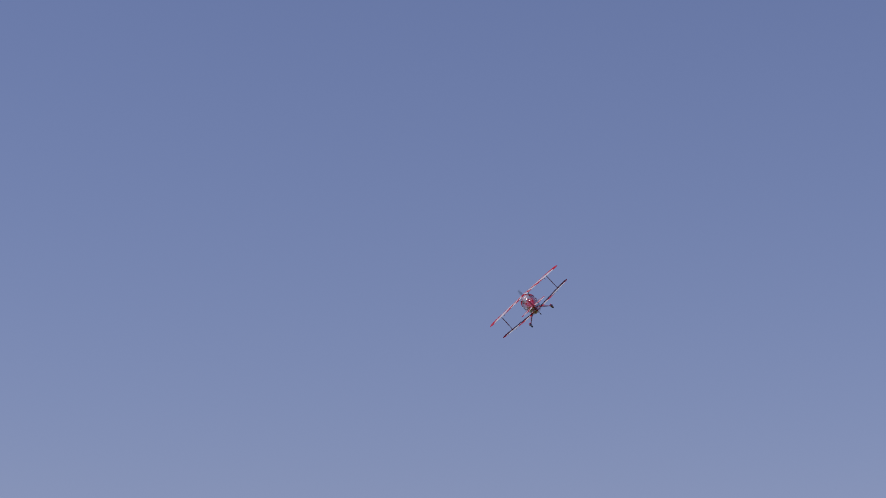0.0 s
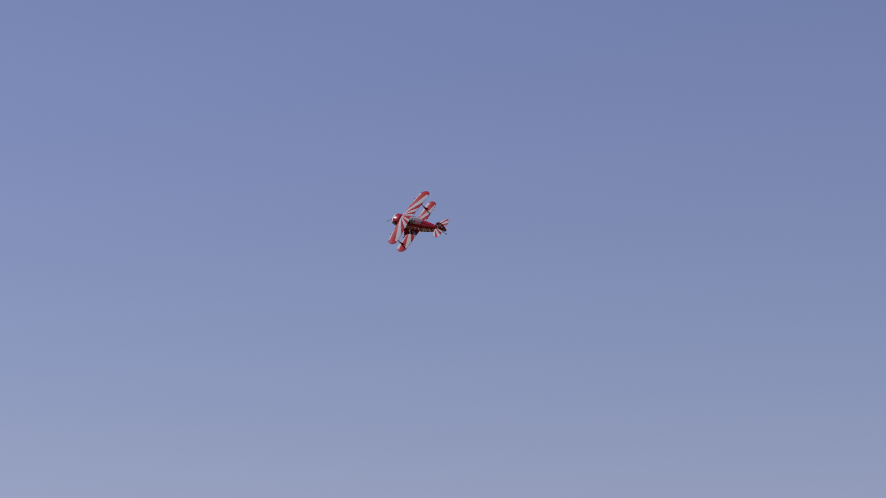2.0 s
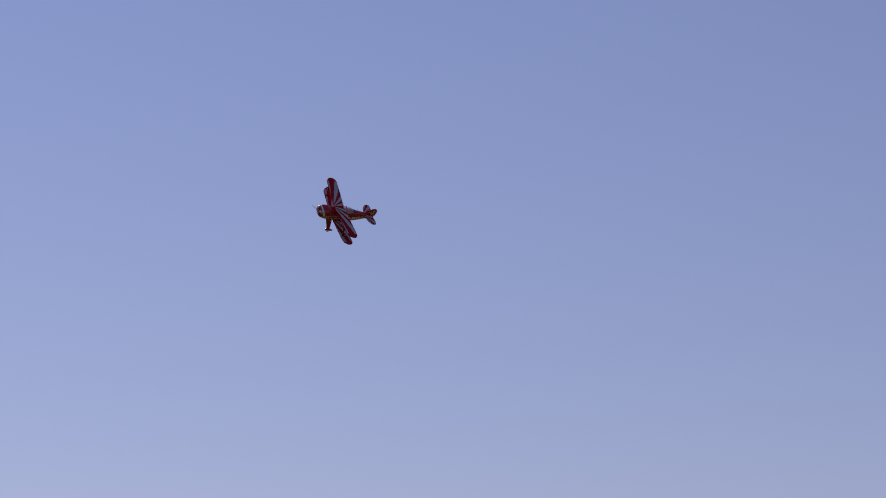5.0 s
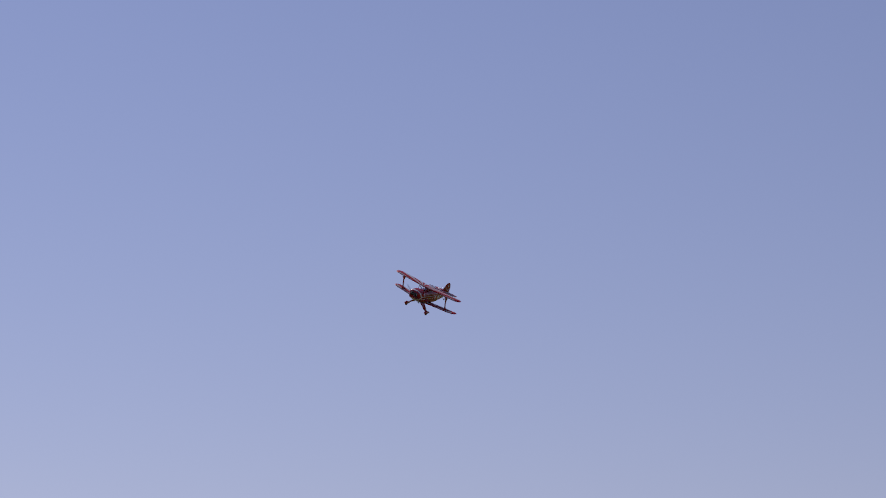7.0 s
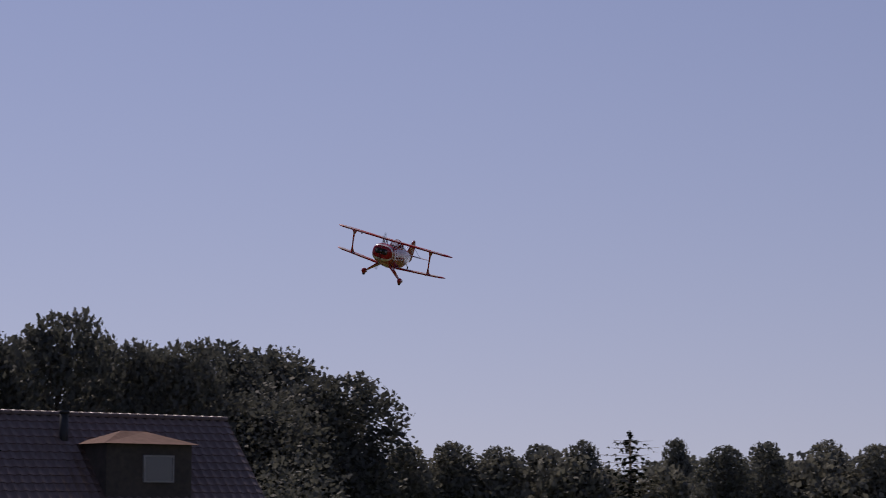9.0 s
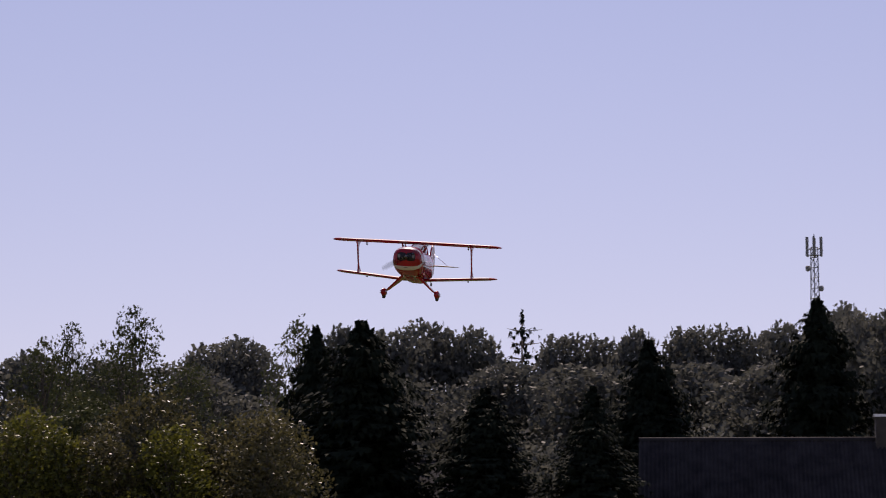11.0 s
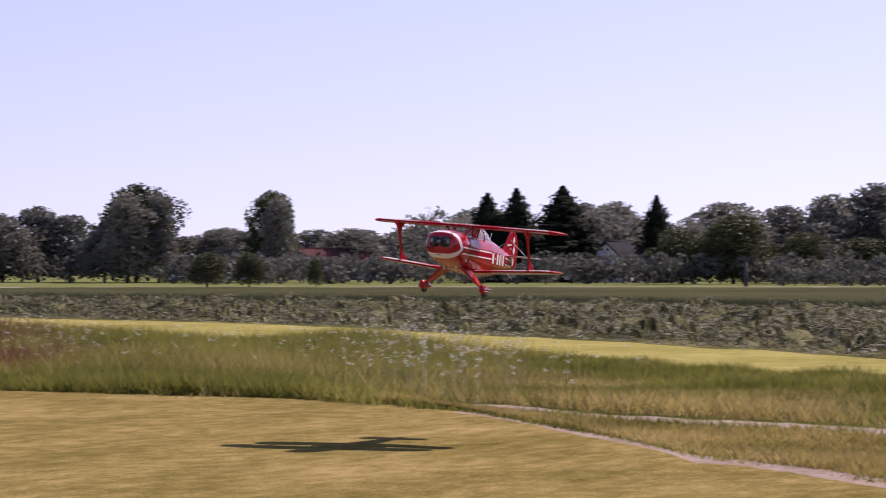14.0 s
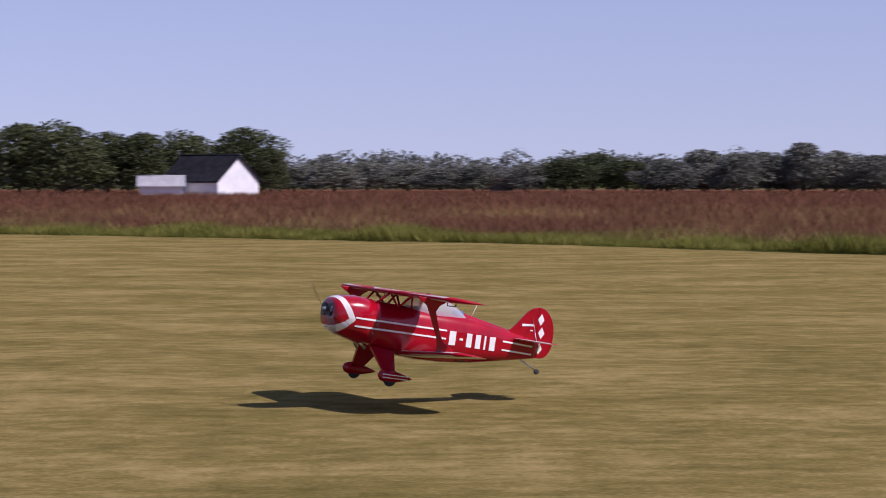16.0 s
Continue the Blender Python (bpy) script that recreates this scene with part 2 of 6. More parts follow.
def turf(name, c1, c2, c3, scale, bump=0.5, depth=0.03, stretch=(1, 1, 1), rough=0.95):
    """Ground cover: three tones at two scales."""
    m = Mat(name, rough, 0, 0, 0.0)
    mp = m.node("ShaderNodeMapping")
    m.t.links.new(m.co, mp.inputs[0])
    mp.inputs["Scale"].default_value = stretch
    v = mp.outputs[0]
    fine, mid, wide = m.noise(scale, 6, 0.7, v), m.noise(scale * 0.12, 4, 0.6, v), m.noise(scale * 0.018, 3, 0.5, v)
    f = m.math("ADD", m.math("MULTIPLY", fine, 0.45), m.math("ADD", m.math("MULTIPLY", mid, 0.33), m.math("MULTIPLY", wide, 0.30)))
    m.color(m.ramp(f, (0.40, c1), (0.535, c2), (0.67, c3)))
    m.bump(fine, bump, depth)
    return m.m


G_LAWN = turf("mown_lawn", (0.074, 0.062, 0.017), (0.162, 0.125, 0.041), (0.295, 0.218, 0.092), 26, 0.5, 0.02, (1, 1.6, 1))
G_DRY = turf("dry_rough_grass", (0.10, 0.085, 0.028), (0.20, 0.155, 0.05), (0.30, 0.22, 0.10), 12)
G_PATH = turf("pale_trodden_earth", (0.14, 0.108, 0.080), (0.23, 0.178, 0.142), (0.31, 0.245, 0.205), 9)
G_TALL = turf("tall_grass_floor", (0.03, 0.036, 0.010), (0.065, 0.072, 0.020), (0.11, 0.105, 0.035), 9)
G_MOWN = turf("fresh_mown_strip", (0.145, 0.135, 0.036), (0.23, 0.205, 0.064), (0.32, 0.275, 0.105), 14)
G_HAY = turf("hay_field_floor", (0.026, 0.029, 0.010), (0.075, 0.078, 0.025), (0.18, 0.165, 0.06), 7, 0.8, 0.06)
G_CROP = turf("dark_green_crop", (0.034, 0.036, 0.018), (0.050, 0.052, 0.026), (0.072, 0.072, 0.036), 3)
G_FIELD = turf("far_green_field", (0.075, 0.095, 0.028), (0.11, 0.125, 0.045), (0.16, 0.165, 0.07), 1.5)
G_ROAD = turf("pale_road_verge", (0.14, 0.13, 0.08), (0.22, 0.20, 0.14), (0.32, 0.29, 0.22), 1.5)
G_SORREL = turf("red_sorrel_meadow", (0.075, 0.045, 0.022), (0.135, 0.060, 0.034), (0.20, 0.082, 0.050), 4)
M_BLADE_GREEN = leafy("green_grass_blades", (0.075, 0.092, 0.014), (0.31, 0.285, 0.07), 0.0, 0.35, 0.5)
M_BLADE_LUSH = leafy("lush_grass_blades", (0.048, 0.060, 0.010), (0.30, 0.29, 0.062), 0.0, 0.4, 0.7)
M_BLADE_DRY = leafy("dry_grass_blades", (0.18, 0.145, 0.035), (0.56, 0.43, 0.17), 0.0, 0.35, 0.5)
M_BLADE_RED = leafy("red_sorrel_stems", (0.085, 0.050, 0.026), (0.23, 0.095, 0.058), 0.0, 0.3, 0.15)
M_HAYBLADE = leafy("cut_hay", (0.012, 0.014, 0.006), (0.21, 0.205, 0.105), 0.0, 0.10, 1.1, 0.6, 0.15)
M_HAYROW = turf("heaped_hay", (0.026, 0.027, 0.012), (0.080, 0.077, 0.036), (0.21, 0.197, 0.10), 9, 0.9, 0.05)
M_FLOWER = leafy("white_umbels", (0.45, 0.45, 0.35), (0.70, 0.69, 0.57), 0.0, 0.2)


# ---- mesh helpers ----
def part(name, bm, material, parent, label=""):
    """A bmesh as one mesh object under a thing or a part."""
    me = bpy.data.meshes.new(name)
    bm.to_mesh(me)
    bm.free()
    me.materials.append(material)
    ob = new(name, me)
    ob.parent = parent
    return tagged(ob, label)


def raw(name, verts, faces, material, parent=None, smooth=False):
    me = bpy.data.meshes.new(name)
    me.from_pydata(verts, [], faces)
    if smooth:
        me.polygons.foreach_set("use_smooth", [True] * len(me.polygons))
    me.materials.append(material)
    ob = new(name, me)
    ob.parent = parent
    return ob


def thing(name, m, label, category, group="", kind=""):
    ob = new(name)
    ob.matrix_world = m
    return tagged(ob, label, category, group, kind)


def box(bm, x0, x1, y0, y1, z0, z1, bevel=0.0):
    r = bmesh.ops.create_cube(bm, size=1.0)["verts"]
    for v in r:
        v.co = Vector(((x0 + x1) / 2 + v.co.x * (x1 - x0), (y0 + y1) / 2 + v.co.y * (y1 - y0), (z0 + z1) / 2 + v.co.z * (z1 - z0)))
    if bevel:
        edges = list({e for v in r for e in v.link_edges})
        bmesh.ops.bevel(bm, geom=edges, offset=bevel, segments=2, affect="EDGES", profile=0.5)
    return bm


def boxed(*a, **k):
    return box(bmesh.new(), *a, **k)


def loft(rings, closed=True, cap=True, smooth=True):
    """A skin over rings of equal count."""
    bm = bmesh.new()
    vs = [[bm.verts.new(p) for p in r] for r in rings]
    n = len(vs[0])
    for a, b in zip(vs, vs[1:]):
        for i in range(n if closed else n - 1):
            j = (i + 1) % n
            bm.faces.new((a[i], a[j], b[j], b[i]))
    if cap and closed:
        bm.faces.new(vs[0][::-1])
        bm.faces.new(vs[-1])
    bmesh.ops.remove_doubles(bm, verts=bm.verts, dist=1e-5)
    bmesh.ops.recalc_face_normals(bm, faces=bm.faces)
    for f in bm.faces:
        f.smooth = smooth
    return bm


def rod(p, q, r0, r1=None, n=8, flat=1.0, side=(0, 1, 0)):
    """A tapered rod from p to q; flat below 1 thins it across side."""
    p, q = Vector(p), Vector(q)
    d = (q - p).normalized()
    u = d.cross(Vector(side))
    u = u.normalized() if u.length > 1e-4 else d.orthogonal().normalized()
    w = d.cross(u)
    r1 = r0 if r1 is None else r1
    ring = lambda c, r: [c + u * (r * math.cos(2 * math.pi * i / n)) + w * (r * flat * math.sin(2 * math.pi * i / n)) for i in range(n)]
    return loft([ring(p, r0), ring(q, r1)])


def join(*bms):
    out = bms[0]
    for b in bms[1:]:
        me = bpy.data.meshes.new("tmp")
        b.to_mesh(me)
        b.free()
        out.from_mesh(me)
        bpy.data.meshes.remove(me)
    return out


def prism(outline, y0, y1, bevel=0.0):
    """An outline in x and z drawn out along y."""
    bm = bmesh.new()
    a = [bm.verts.new((x, y0, z)) for x, z in outline]
    b = [bm.verts.new((x, y1, z)) for x, z in outline]
    n = len(a)
    bm.faces.new(a)
    bm.faces.new(b[::-1])
    for i in range(n):
        bm.faces.new((a[i], b[i], b[(i + 1) % n], a[(i + 1) % n]))
    bmesh.ops.recalc_face_normals(bm, faces=bm.faces)
    if bevel:
        bmesh.ops.bevel(bm, geom=bm.edges[:], offset=bevel, segments=2, affect="EDGES", profile=0.5)
    return bm


# ---- the ground: one sheet, by turn and reach ----
def reach(turn, *stops):
    """A reach between stops of turn and metres; turns are a 4000th of a radian, leftwards."""
    return float(np.interp(turn, [s[0] for s in stops], [s[1] for s in stops]))


def lawn_edge(t):
    return reach(t, (-9000, 12), (-6300, 13), (-5535, 14.5), (-5341, 15.6), (-4841, 18.6), (-4441, 24.5), (-4150, 27.5), (-3776, 29), (-3545, 30), (-3000, 33.5), (-2380, 38), (-1150, 46), (0, 58), (1600, 80))


def path_at(t):
    return reach(t, (-9000, 16), (-6400, 18), (-6009, 20), (-5241, 21.8), (-4700, 23.8), (-4300, 27.0))


def tall_far(t):
    return reach(t, (-9000, 20), (-6500, 23), (-6009, 24.4), (-5625, 26.8), (-5341, 29.0), (-5000, 32.5), (-4441, 41), (-4276, 46), (-3861, 47), (-3545, 60), (-3200, 75), (-2761, 115), (-2400, 420))


def mown_far(t):
    return reach(t, (-9000, 21), (-6500, 23.5), (-6009, 26), (-5841, 27), (-5341, 36.5), (-4676, 49), (-4441, 53), (-3976, 66), (-3400, 78))


def hay_far(t):
    return reach(t, (-9000, 54), (-7000, 57), (-6125, 63), (-5341, 75), (-4676, 90), (-3976, 100), (-3300, 118))


def around(t, r, z=0.0):
    return (-r * math.sin(t / 4000), r * math.cos(t / 4000), z)


def swell(x, y):
    return noise.noise((x * 0.11, y * 0.11, 3.0)) * 0.05 + noise.noise((x * 0.6, y * 0.6, 9.0)) * 0.02


def edges(t):
    """Where one cover ends and the next begins, outwards, at a turn."""
    lawn = lawn_edge(t)
    p = path_at(t) if t < -4200 else lawn + 5.0
    e = [3.0, lawn, lawn + 0.7, p - 0.5, p + 0.55, tall_far(t), mown_far(t), hay_far(t), 181, 185, 420, 900, 3600]
    for k in range(1, len(e)):
        e[k] = max(e[k], e[k - 1] + 0.15)
    return e


def cover(zone, t):
    """The cover of a zone at a turn: 0 lawn, 1 dry, 2 earth, 3 tall, 4 mown, 5 hay, 6 crop, 7 field, 8 road, 9 sorrel."""
    if zone == 0:
        return 0
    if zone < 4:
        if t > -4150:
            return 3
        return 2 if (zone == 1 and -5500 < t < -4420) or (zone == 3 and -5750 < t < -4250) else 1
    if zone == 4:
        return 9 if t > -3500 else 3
    if t > -2700:
        return 7
    return (0, 0, 0, 0, 0, 4, 5, 6 if t > -6250 else 5, 8 if t > -6250 else 7, 7, 7, 7)[zone]


def make_ground():
    near = np.linspace(-7800, 1600, 760).tolist()
    turns = near + np.linspace(1600, 25132.74 - 7800, 120).tolist()[1:-1]
    parts_of = (14, 2, 4, 2, 12, 6, 16, 10, 2, 6, 4, 6)
    n = len(turns)
    cols = []
    for t in turns:
        e = edges(t if t < 8000 else t - 25132.74)
        wob = 0.3 * noise.noise((t * 0.011, 0.3, 7.0)) + 0.15 * noise.noise((t * 0.05, 2.3, 7.0))
        e = [v + (wob * min(1.0, v / 25) if 0 < k < 8 else 0) for k, v in enumerate(e)]
        col = []
        for k in range(len(e) - 1):
            col += [e[k] + (e[k + 1] - e[k]) * q / parts_of[k] for q in range(parts_of[k])]
        cols.append(col + [e[-1]])
    m = len(cols[0])
    zones = [k for k, q in enumerate(parts_of) for _ in range(q)]
    verts, faces, mats = [], [], []
    for t, col in zip(turns, cols):
        for r in col:
            x, y, _ = around(t, r)
            verts.append((x, y, swell(x, y) * min(1, r / 20) if r < 200 else 0.0))
    verts.append((0, 0, 0))
    for i in range(n):
        j = (i + 1) % n
        tm = turns[i] if turns[i] < 8000 else turns[i] - 25132.74
        faces.append((i * m, len(verts) - 1, j * m))
        mats.append(0)
        for k in range(m - 1):
            faces.append((i * m + k, j * m + k, j * m + k + 1, i * m + k + 1))
            mats.append(cover(zones[k], tm))
    me = bpy.data.meshes.new("ground")
    me.from_pydata(verts, [], faces)
    for g in (G_LAWN, G_DRY, G_PATH, G_TALL, G_MOWN, G_HAY, G_CROP, G_FIELD, G_ROAD, G_SORREL):
        me.materials.append(g)
    me.polygons.foreach_set("material_index", mats)
    me.polygons.foreach_set("use_smooth", [True] * len(mats))
    me.update()
    if sum(p.normal.z for p in me.polygons[:50]) < 0:
        me.flip_normals()
    tagged(new("ground", me), "mown airfield lawn, rough grass, hay field and meadow", "ground", kind="structure")


make_ground()


# ---- grass, hay and flowers ----
def blades(name, label, count, where, height, spread, material, width=0.0065, lean=0.75, seed=1, category="grass"):
    """Many three-cornered blades; where(rng, n) gives turns and reaches, height(t, r) their heights."""
    rng = np.random.default_rng(seed)
    t, r = where(rng, count)
    n = len(t)
    base = np.stack([-r * np.sin(t / 4000), r * np.cos(t / 4000), np.zeros(n)], 1)
    h = height(rng, t, r)
    a = rng.uniform(0, 2 * np.pi, n)
    w = width * rng.uniform(0.6, 1.5, n) * (1 + r / 60)
    side = np.stack([np.cos(a), np.sin(a), np.zeros(n)], 1) * w[:, None]
    b = rng.uniform(0, 2 * np.pi, n)
    tip = base + np.stack([np.cos(b) * h * lean, np.sin(b) * h * lean, h], 1) * rng.uniform(0.6, 1.0, n)[:, None]
    v = np.stack([base - side, base + side, tip], 1).reshape(-1, 3)
    ob = raw(name, v.tolist(), np.arange(3 * n).reshape(-1, 3).tolist(), material)
    return tagged(ob, label, category, kind="stuff")


def strip(t0, t1, near, far, power=1.0):
    """Turns in a stretch, with reaches between two edges."""
    def where(rng, n):
        t = rng.uniform(t0, t1, n) + rng.normal(0, 90, n)
        lo, hi = np.array([near(x) for x in t]), np.array([far(x) for x in t])
        return t, lo + (np.maximum(hi - lo, 0.05)) * rng.uniform(0, 1, n) ** power
    return where


def even(lo, hi):
    return lambda rng, t, r: rng.uniform(lo, hi, len(t))


def patchy(lo, hi, scale=0.35):
    """Heights that rise and fall in clumps."""
    def height(rng, t, r):
        x, y = -r * np.sin(t / 4000), r * np.cos(t / 4000)
        c = np.array([noise.noise((a * scale, b * scale, 5.0)) for a, b in zip(x, y)])
        return lo + (hi - lo) * np.clip(0.5 + 0.9 * c, 0.05, 1.2) * rng.uniform(0.55, 1.1, len(t))
    return height


blades("verge_grass", "tall green grass along the edge of the lawn", 130000, strip(-4250, 1300, lawn_edge, lambda t: lawn_edge(t) + 5.0, 1.3), patchy(0.15, 0.55), 1, M_BLADE_GREEN, seed=2)
blades("sorrel_meadow", "rust red sorrel and grasses in an uncut meadow", 230000, strip(-3700, 1300, lambda t: lawn_edge(t) + 3.0, lambda t: min(tall_far(t), 300), 1.9), patchy(0.35, 0.8, 0.12), 1, M_BLADE_RED, seed=3)
blades("rough_grass", "tall lush green grass beside a trodden path", 150000, strip(-6700, -4750, lambda t: path_at(t) + 1.2, tall_far, 0.8), patchy(0.03, 0.34, 0.5), 1, M_BLADE_LUSH, seed=4)
blades("verge_end_grass", "thin green and yellow grass where the verge ends", 26000, strip(-4800, -4150, lambda t: path_at(t) + 0.8, tall_far, 0.7), patchy(0.03, 0.36), 1, M_BLADE_GREEN, seed=24)
blades("pale_grass", "pale dry grass among the green beside the path", 40000, strip(-5100, -4000, lambda t: path_at(t) + 0.8, tall_far), patchy(0.05, 0.30, 0.2), 1, M_BLADE_DRY, seed=14)
blades("dry_grass", "short dry yellow grass at the lawn's edge", 80000, strip(-6700, -4350, lambda t: lawn_edge(t) + 0.6, lambda t: path_at(t) - 0.6), patchy(0.02, 0.17, 0.6), 1, M_BLADE_DRY, seed=5)
blades("dry_green_grass", "sparse green tufts at the lawn's edge", 14000, strip(-6700, -4350, lambda t: lawn_edge(t) + 0.2, lambda t: path_at(t) - 0.2), patchy(0.02, 0.2, 0.5), 1, M_BLADE_GREEN, seed=15)
blades("meadow_grass", "mixed green grass at the meadow's end", 90000, strip(-4350, -3000, lambda t: lawn_edge(t) + 3, tall_far), patchy(0.2, 0.6), 1, M_BLADE_GREEN, seed=6)
blades("meadow_straw", "pale seeding grass in the meadow", 40000, strip(-4300, 1300, lambda t: lawn_edge(t) + 2, lambda t: min(tall_far(t), 120), 1.6), patchy(0.3, 0.75, 0.2), 1, M_BLADE_DRY, width=0.004, seed=16)
blades("crop_edge", "dark green crop at the field's edge", 50000, strip(-7000, -3300, hay_far, lambda t: hay_far(t) + 12), even(0.25, 0.5), 1, M_LEAF, seed=7)


def hay_rows():
    """Windrows of cut hay: ragged ridges and loose stalks."""
    rng = np.random.default_rng(8)
    n = 200000
    t = rng.uniform(-7600, -3300, n)
    lo, hi = np.array([mown_far(x) for x in t]), np.array([hay_far(x) for x in t])
    f = rng.uniform(0, 1, n)
    k = np.floor(f * 6)
    f = (k + 0.5 + np.clip(rng.normal(0, 0.19, n), -0.5, 0.5)) / 6
    r = lo + (hi - lo) * f
    x, y = -r * np.sin(t / 4000), r * np.cos(t / 4000)
    lump = np.array([noise.noise((px * 0.5, py * 0.5, 1.0)) for px, py in zip(x, y)])
    ridge = np.exp(-(((f * 6) % 1 - 0.5) / 0.22) ** 2)
    clod = np.array([noise.noise((px * 1.7, py * 1.7, 4.0)) for px, py in zip(x, y)])
    top = np.clip(ridge * (0.16 + 0.36 * lump + 0.44 * clod), 0.0, 0.5)
    z = top * rng.uniform(0.7, 1.08, n)
    a, c = rng.uniform(0, 2 * np.pi, n), rng.uniform(-0.5, 0.5, n)
    ln = rng.uniform(0.06, 0.22, n)
    d = np.stack([np.cos(a) * ln, np.sin(a) * ln, c * ln], 1)
    s = np.stack([-np.sin(a), np.cos(a), rng.uniform(-1, 1, n)], 1) * (0.005 + r * 0.00011)[:, None]
    p = np.stack([x, y, z + 0.03], 1)
    v = np.stack([p - d + s, p - d - s, p + d], 1).reshape(-1, 3)
    tagged(raw("cut_hay", v.tolist(), np.arange(3 * n).reshape(-1, 3).tolist(), M_HAYBLADE), "rows of cut grey-green hay drying on the field", "hay", kind="stuff")


hay_rows()


def row_height(x, y, f):
    """The relief of the windrows: six ragged ridges of tossed clods."""
    lump, clod, tuft = noise.noise((x * 0.5, y * 0.5, 1.0)), noise.noise((x * 1.6, y * 1.6, 4.0)), noise.noise((x * 4.2, y * 4.2, 8.0))
    ridge = math.exp(-(((f * 6) % 1 - 0.5) / 0.24) ** 2)
    return max(-0.03, ridge * (0.14 + 0.34 * lump + 0.42 * clod) + 0.12 * ridge * tuft)


def windrows():
    """The heaped rows under the loose stalks, one rough sheet."""
    turns, cuts = np.linspace(-7600, -3300, 760), 96
    v, f = [], []
    for t in turns:
        lo, hi = mown_far(t) + 0.2, hay_far(t)
        for k in range(cuts + 1):
            g = k / cuts
            x, y, _ = around(t, lo + (hi - lo) * g)
            v.append((x, y, swell(x, y) + row_height(x, y, g)))
    m = cuts + 1
    for i in range(len(turns) - 1):
        f += [(i * m + k, i * m + k + 1, (i + 1) * m + k + 1, (i + 1) * m + k) for k in range(cuts)]
    ob = raw("hay_windrows", v, f, M_HAYROW)
    if ob.data.polygons[0].normal.z < 0:
        ob.data.flip_normals()
    tagged(ob, "heaped windrows of cut grey-green hay", "hay", kind="stuff")


windrows()


def umbels():
    """White flat flower heads on thin stalks."""
    rng = np.random.default_rng(12)
    v, f = [], []
    for i in range(700):
        t = rng.normal(-4390, 110) if i < 240 else rng.normal(-3420, 240) if i < 560 else rng.uniform(-4400, -3000)
        r = lawn_edge(t) + rng.uniform(1.0, 3.6) ** 2
        x, y, _ = around(t, r)
        h = rng.uniform(0.35, 0.85)
        for k in range(5):
            a, q = rng.uniform(0, 6.28), rng.uniform(0, 0.05)
            c = (x + math.cos(a) * q, y + math.sin(a) * q, h + rng.uniform(-0.02, 0.02))
            s = rng.uniform(0.008, 0.019)
            b = len(v)
            v += [(c[0] + s * math.cos(g), c[1] + s * math.sin(g), c[2] + 0.01 * math.sin(3 * g)) for g in (0, 1.26, 2.5, 3.77, 5.0)]
            f.append(tuple(range(b, b + 5)))
        b = len(v)
        v += [(x - 0.0015, y, 0), (x + 0.0015, y, 0), (x, y, h)]
        f.append((b, b + 1, b + 2))
    tagged(raw("cow_parsley", v, f, M_FLOWER), "white umbels of cow parsley in tall grass", "wild flowers", kind="stuff")


umbels()


# ---- the aerobatic model biplane ----
STATIONS = ((-0.045, 0.098, 0.048, -0.098), (-0.055, 0.122, 0.068, -0.115), (-0.080, 0.140, 0.084, -0.134), (-0.130, 0.152, 0.098, -0.155), (-0.220, 0.160, 0.108, -0.180),
            (-0.330, 0.154, 0.098, -0.205), (-0.480, 0.146, 0.090, -0.238), (-0.700, 0.140, 0.088, -0.255), (-0.900, 0.130, 0.080, -0.252), (-1.100, 0.108, 0.062, -0.232),
            (-1.300, 0.076, 0.030, -0.200), (-1.500, 0.036, -0.005, -0.165), (-1.620, 0.012, -0.030, -0.142))


def body_at(x):
    xs = [-s[0] for s in STATIONS]
    return [float(np.interp(-x, xs, [s[k] for s in STATIONS])) for k in (1, 2, 3)]


def body_ring(x, n=28, grow=0.0):
    w, top, bot = body_at(x)
    c, h = (top + bot) / 2, (top - bot) / 2
    pts = []
    for i in range(n):
        a = 2 * math.pi * i / n
        ca, sa = math.cos(a), math.sin(a)
        k = 2 / 2.7
        pts.append((x, (w + grow) * math.copysign(abs(ca) ** k, ca), c + (h + grow) * math.copysign(abs(sa) ** k, sa)))
    return pts


def side_y(x, z):
    w, top, bot = body_at(x)
    q = min(0.999, abs(z - (top + bot) / 2) / ((top - bot) / 2))
    return w * (1 - q ** 2.7) ** (1 / 2.7)


def on_side(x0, x1, z0, z1, s, slant=0.0, n=6):
    """A thin painted patch that follows the fuselage side; slant shifts its far end's height."""
    rings = []
    for i in range(n + 1):
        x = x0 + (x1 - x0) * i / n
        dz = slant * i / n
        ring = []
        lift = 0.0035 if x > -0.34 else 0.0  # over the cowling's lip
        for z, o in ((z0 + dz, -0.002), (z0 + dz, 0.0022), (z1 + dz, 0.0022), (z1 + dz, -0.002)):
            ring.append((x, s * (side_y(x, z) + o + lift), z))
        rings.append(ring)
    return loft(rings, smooth=False)


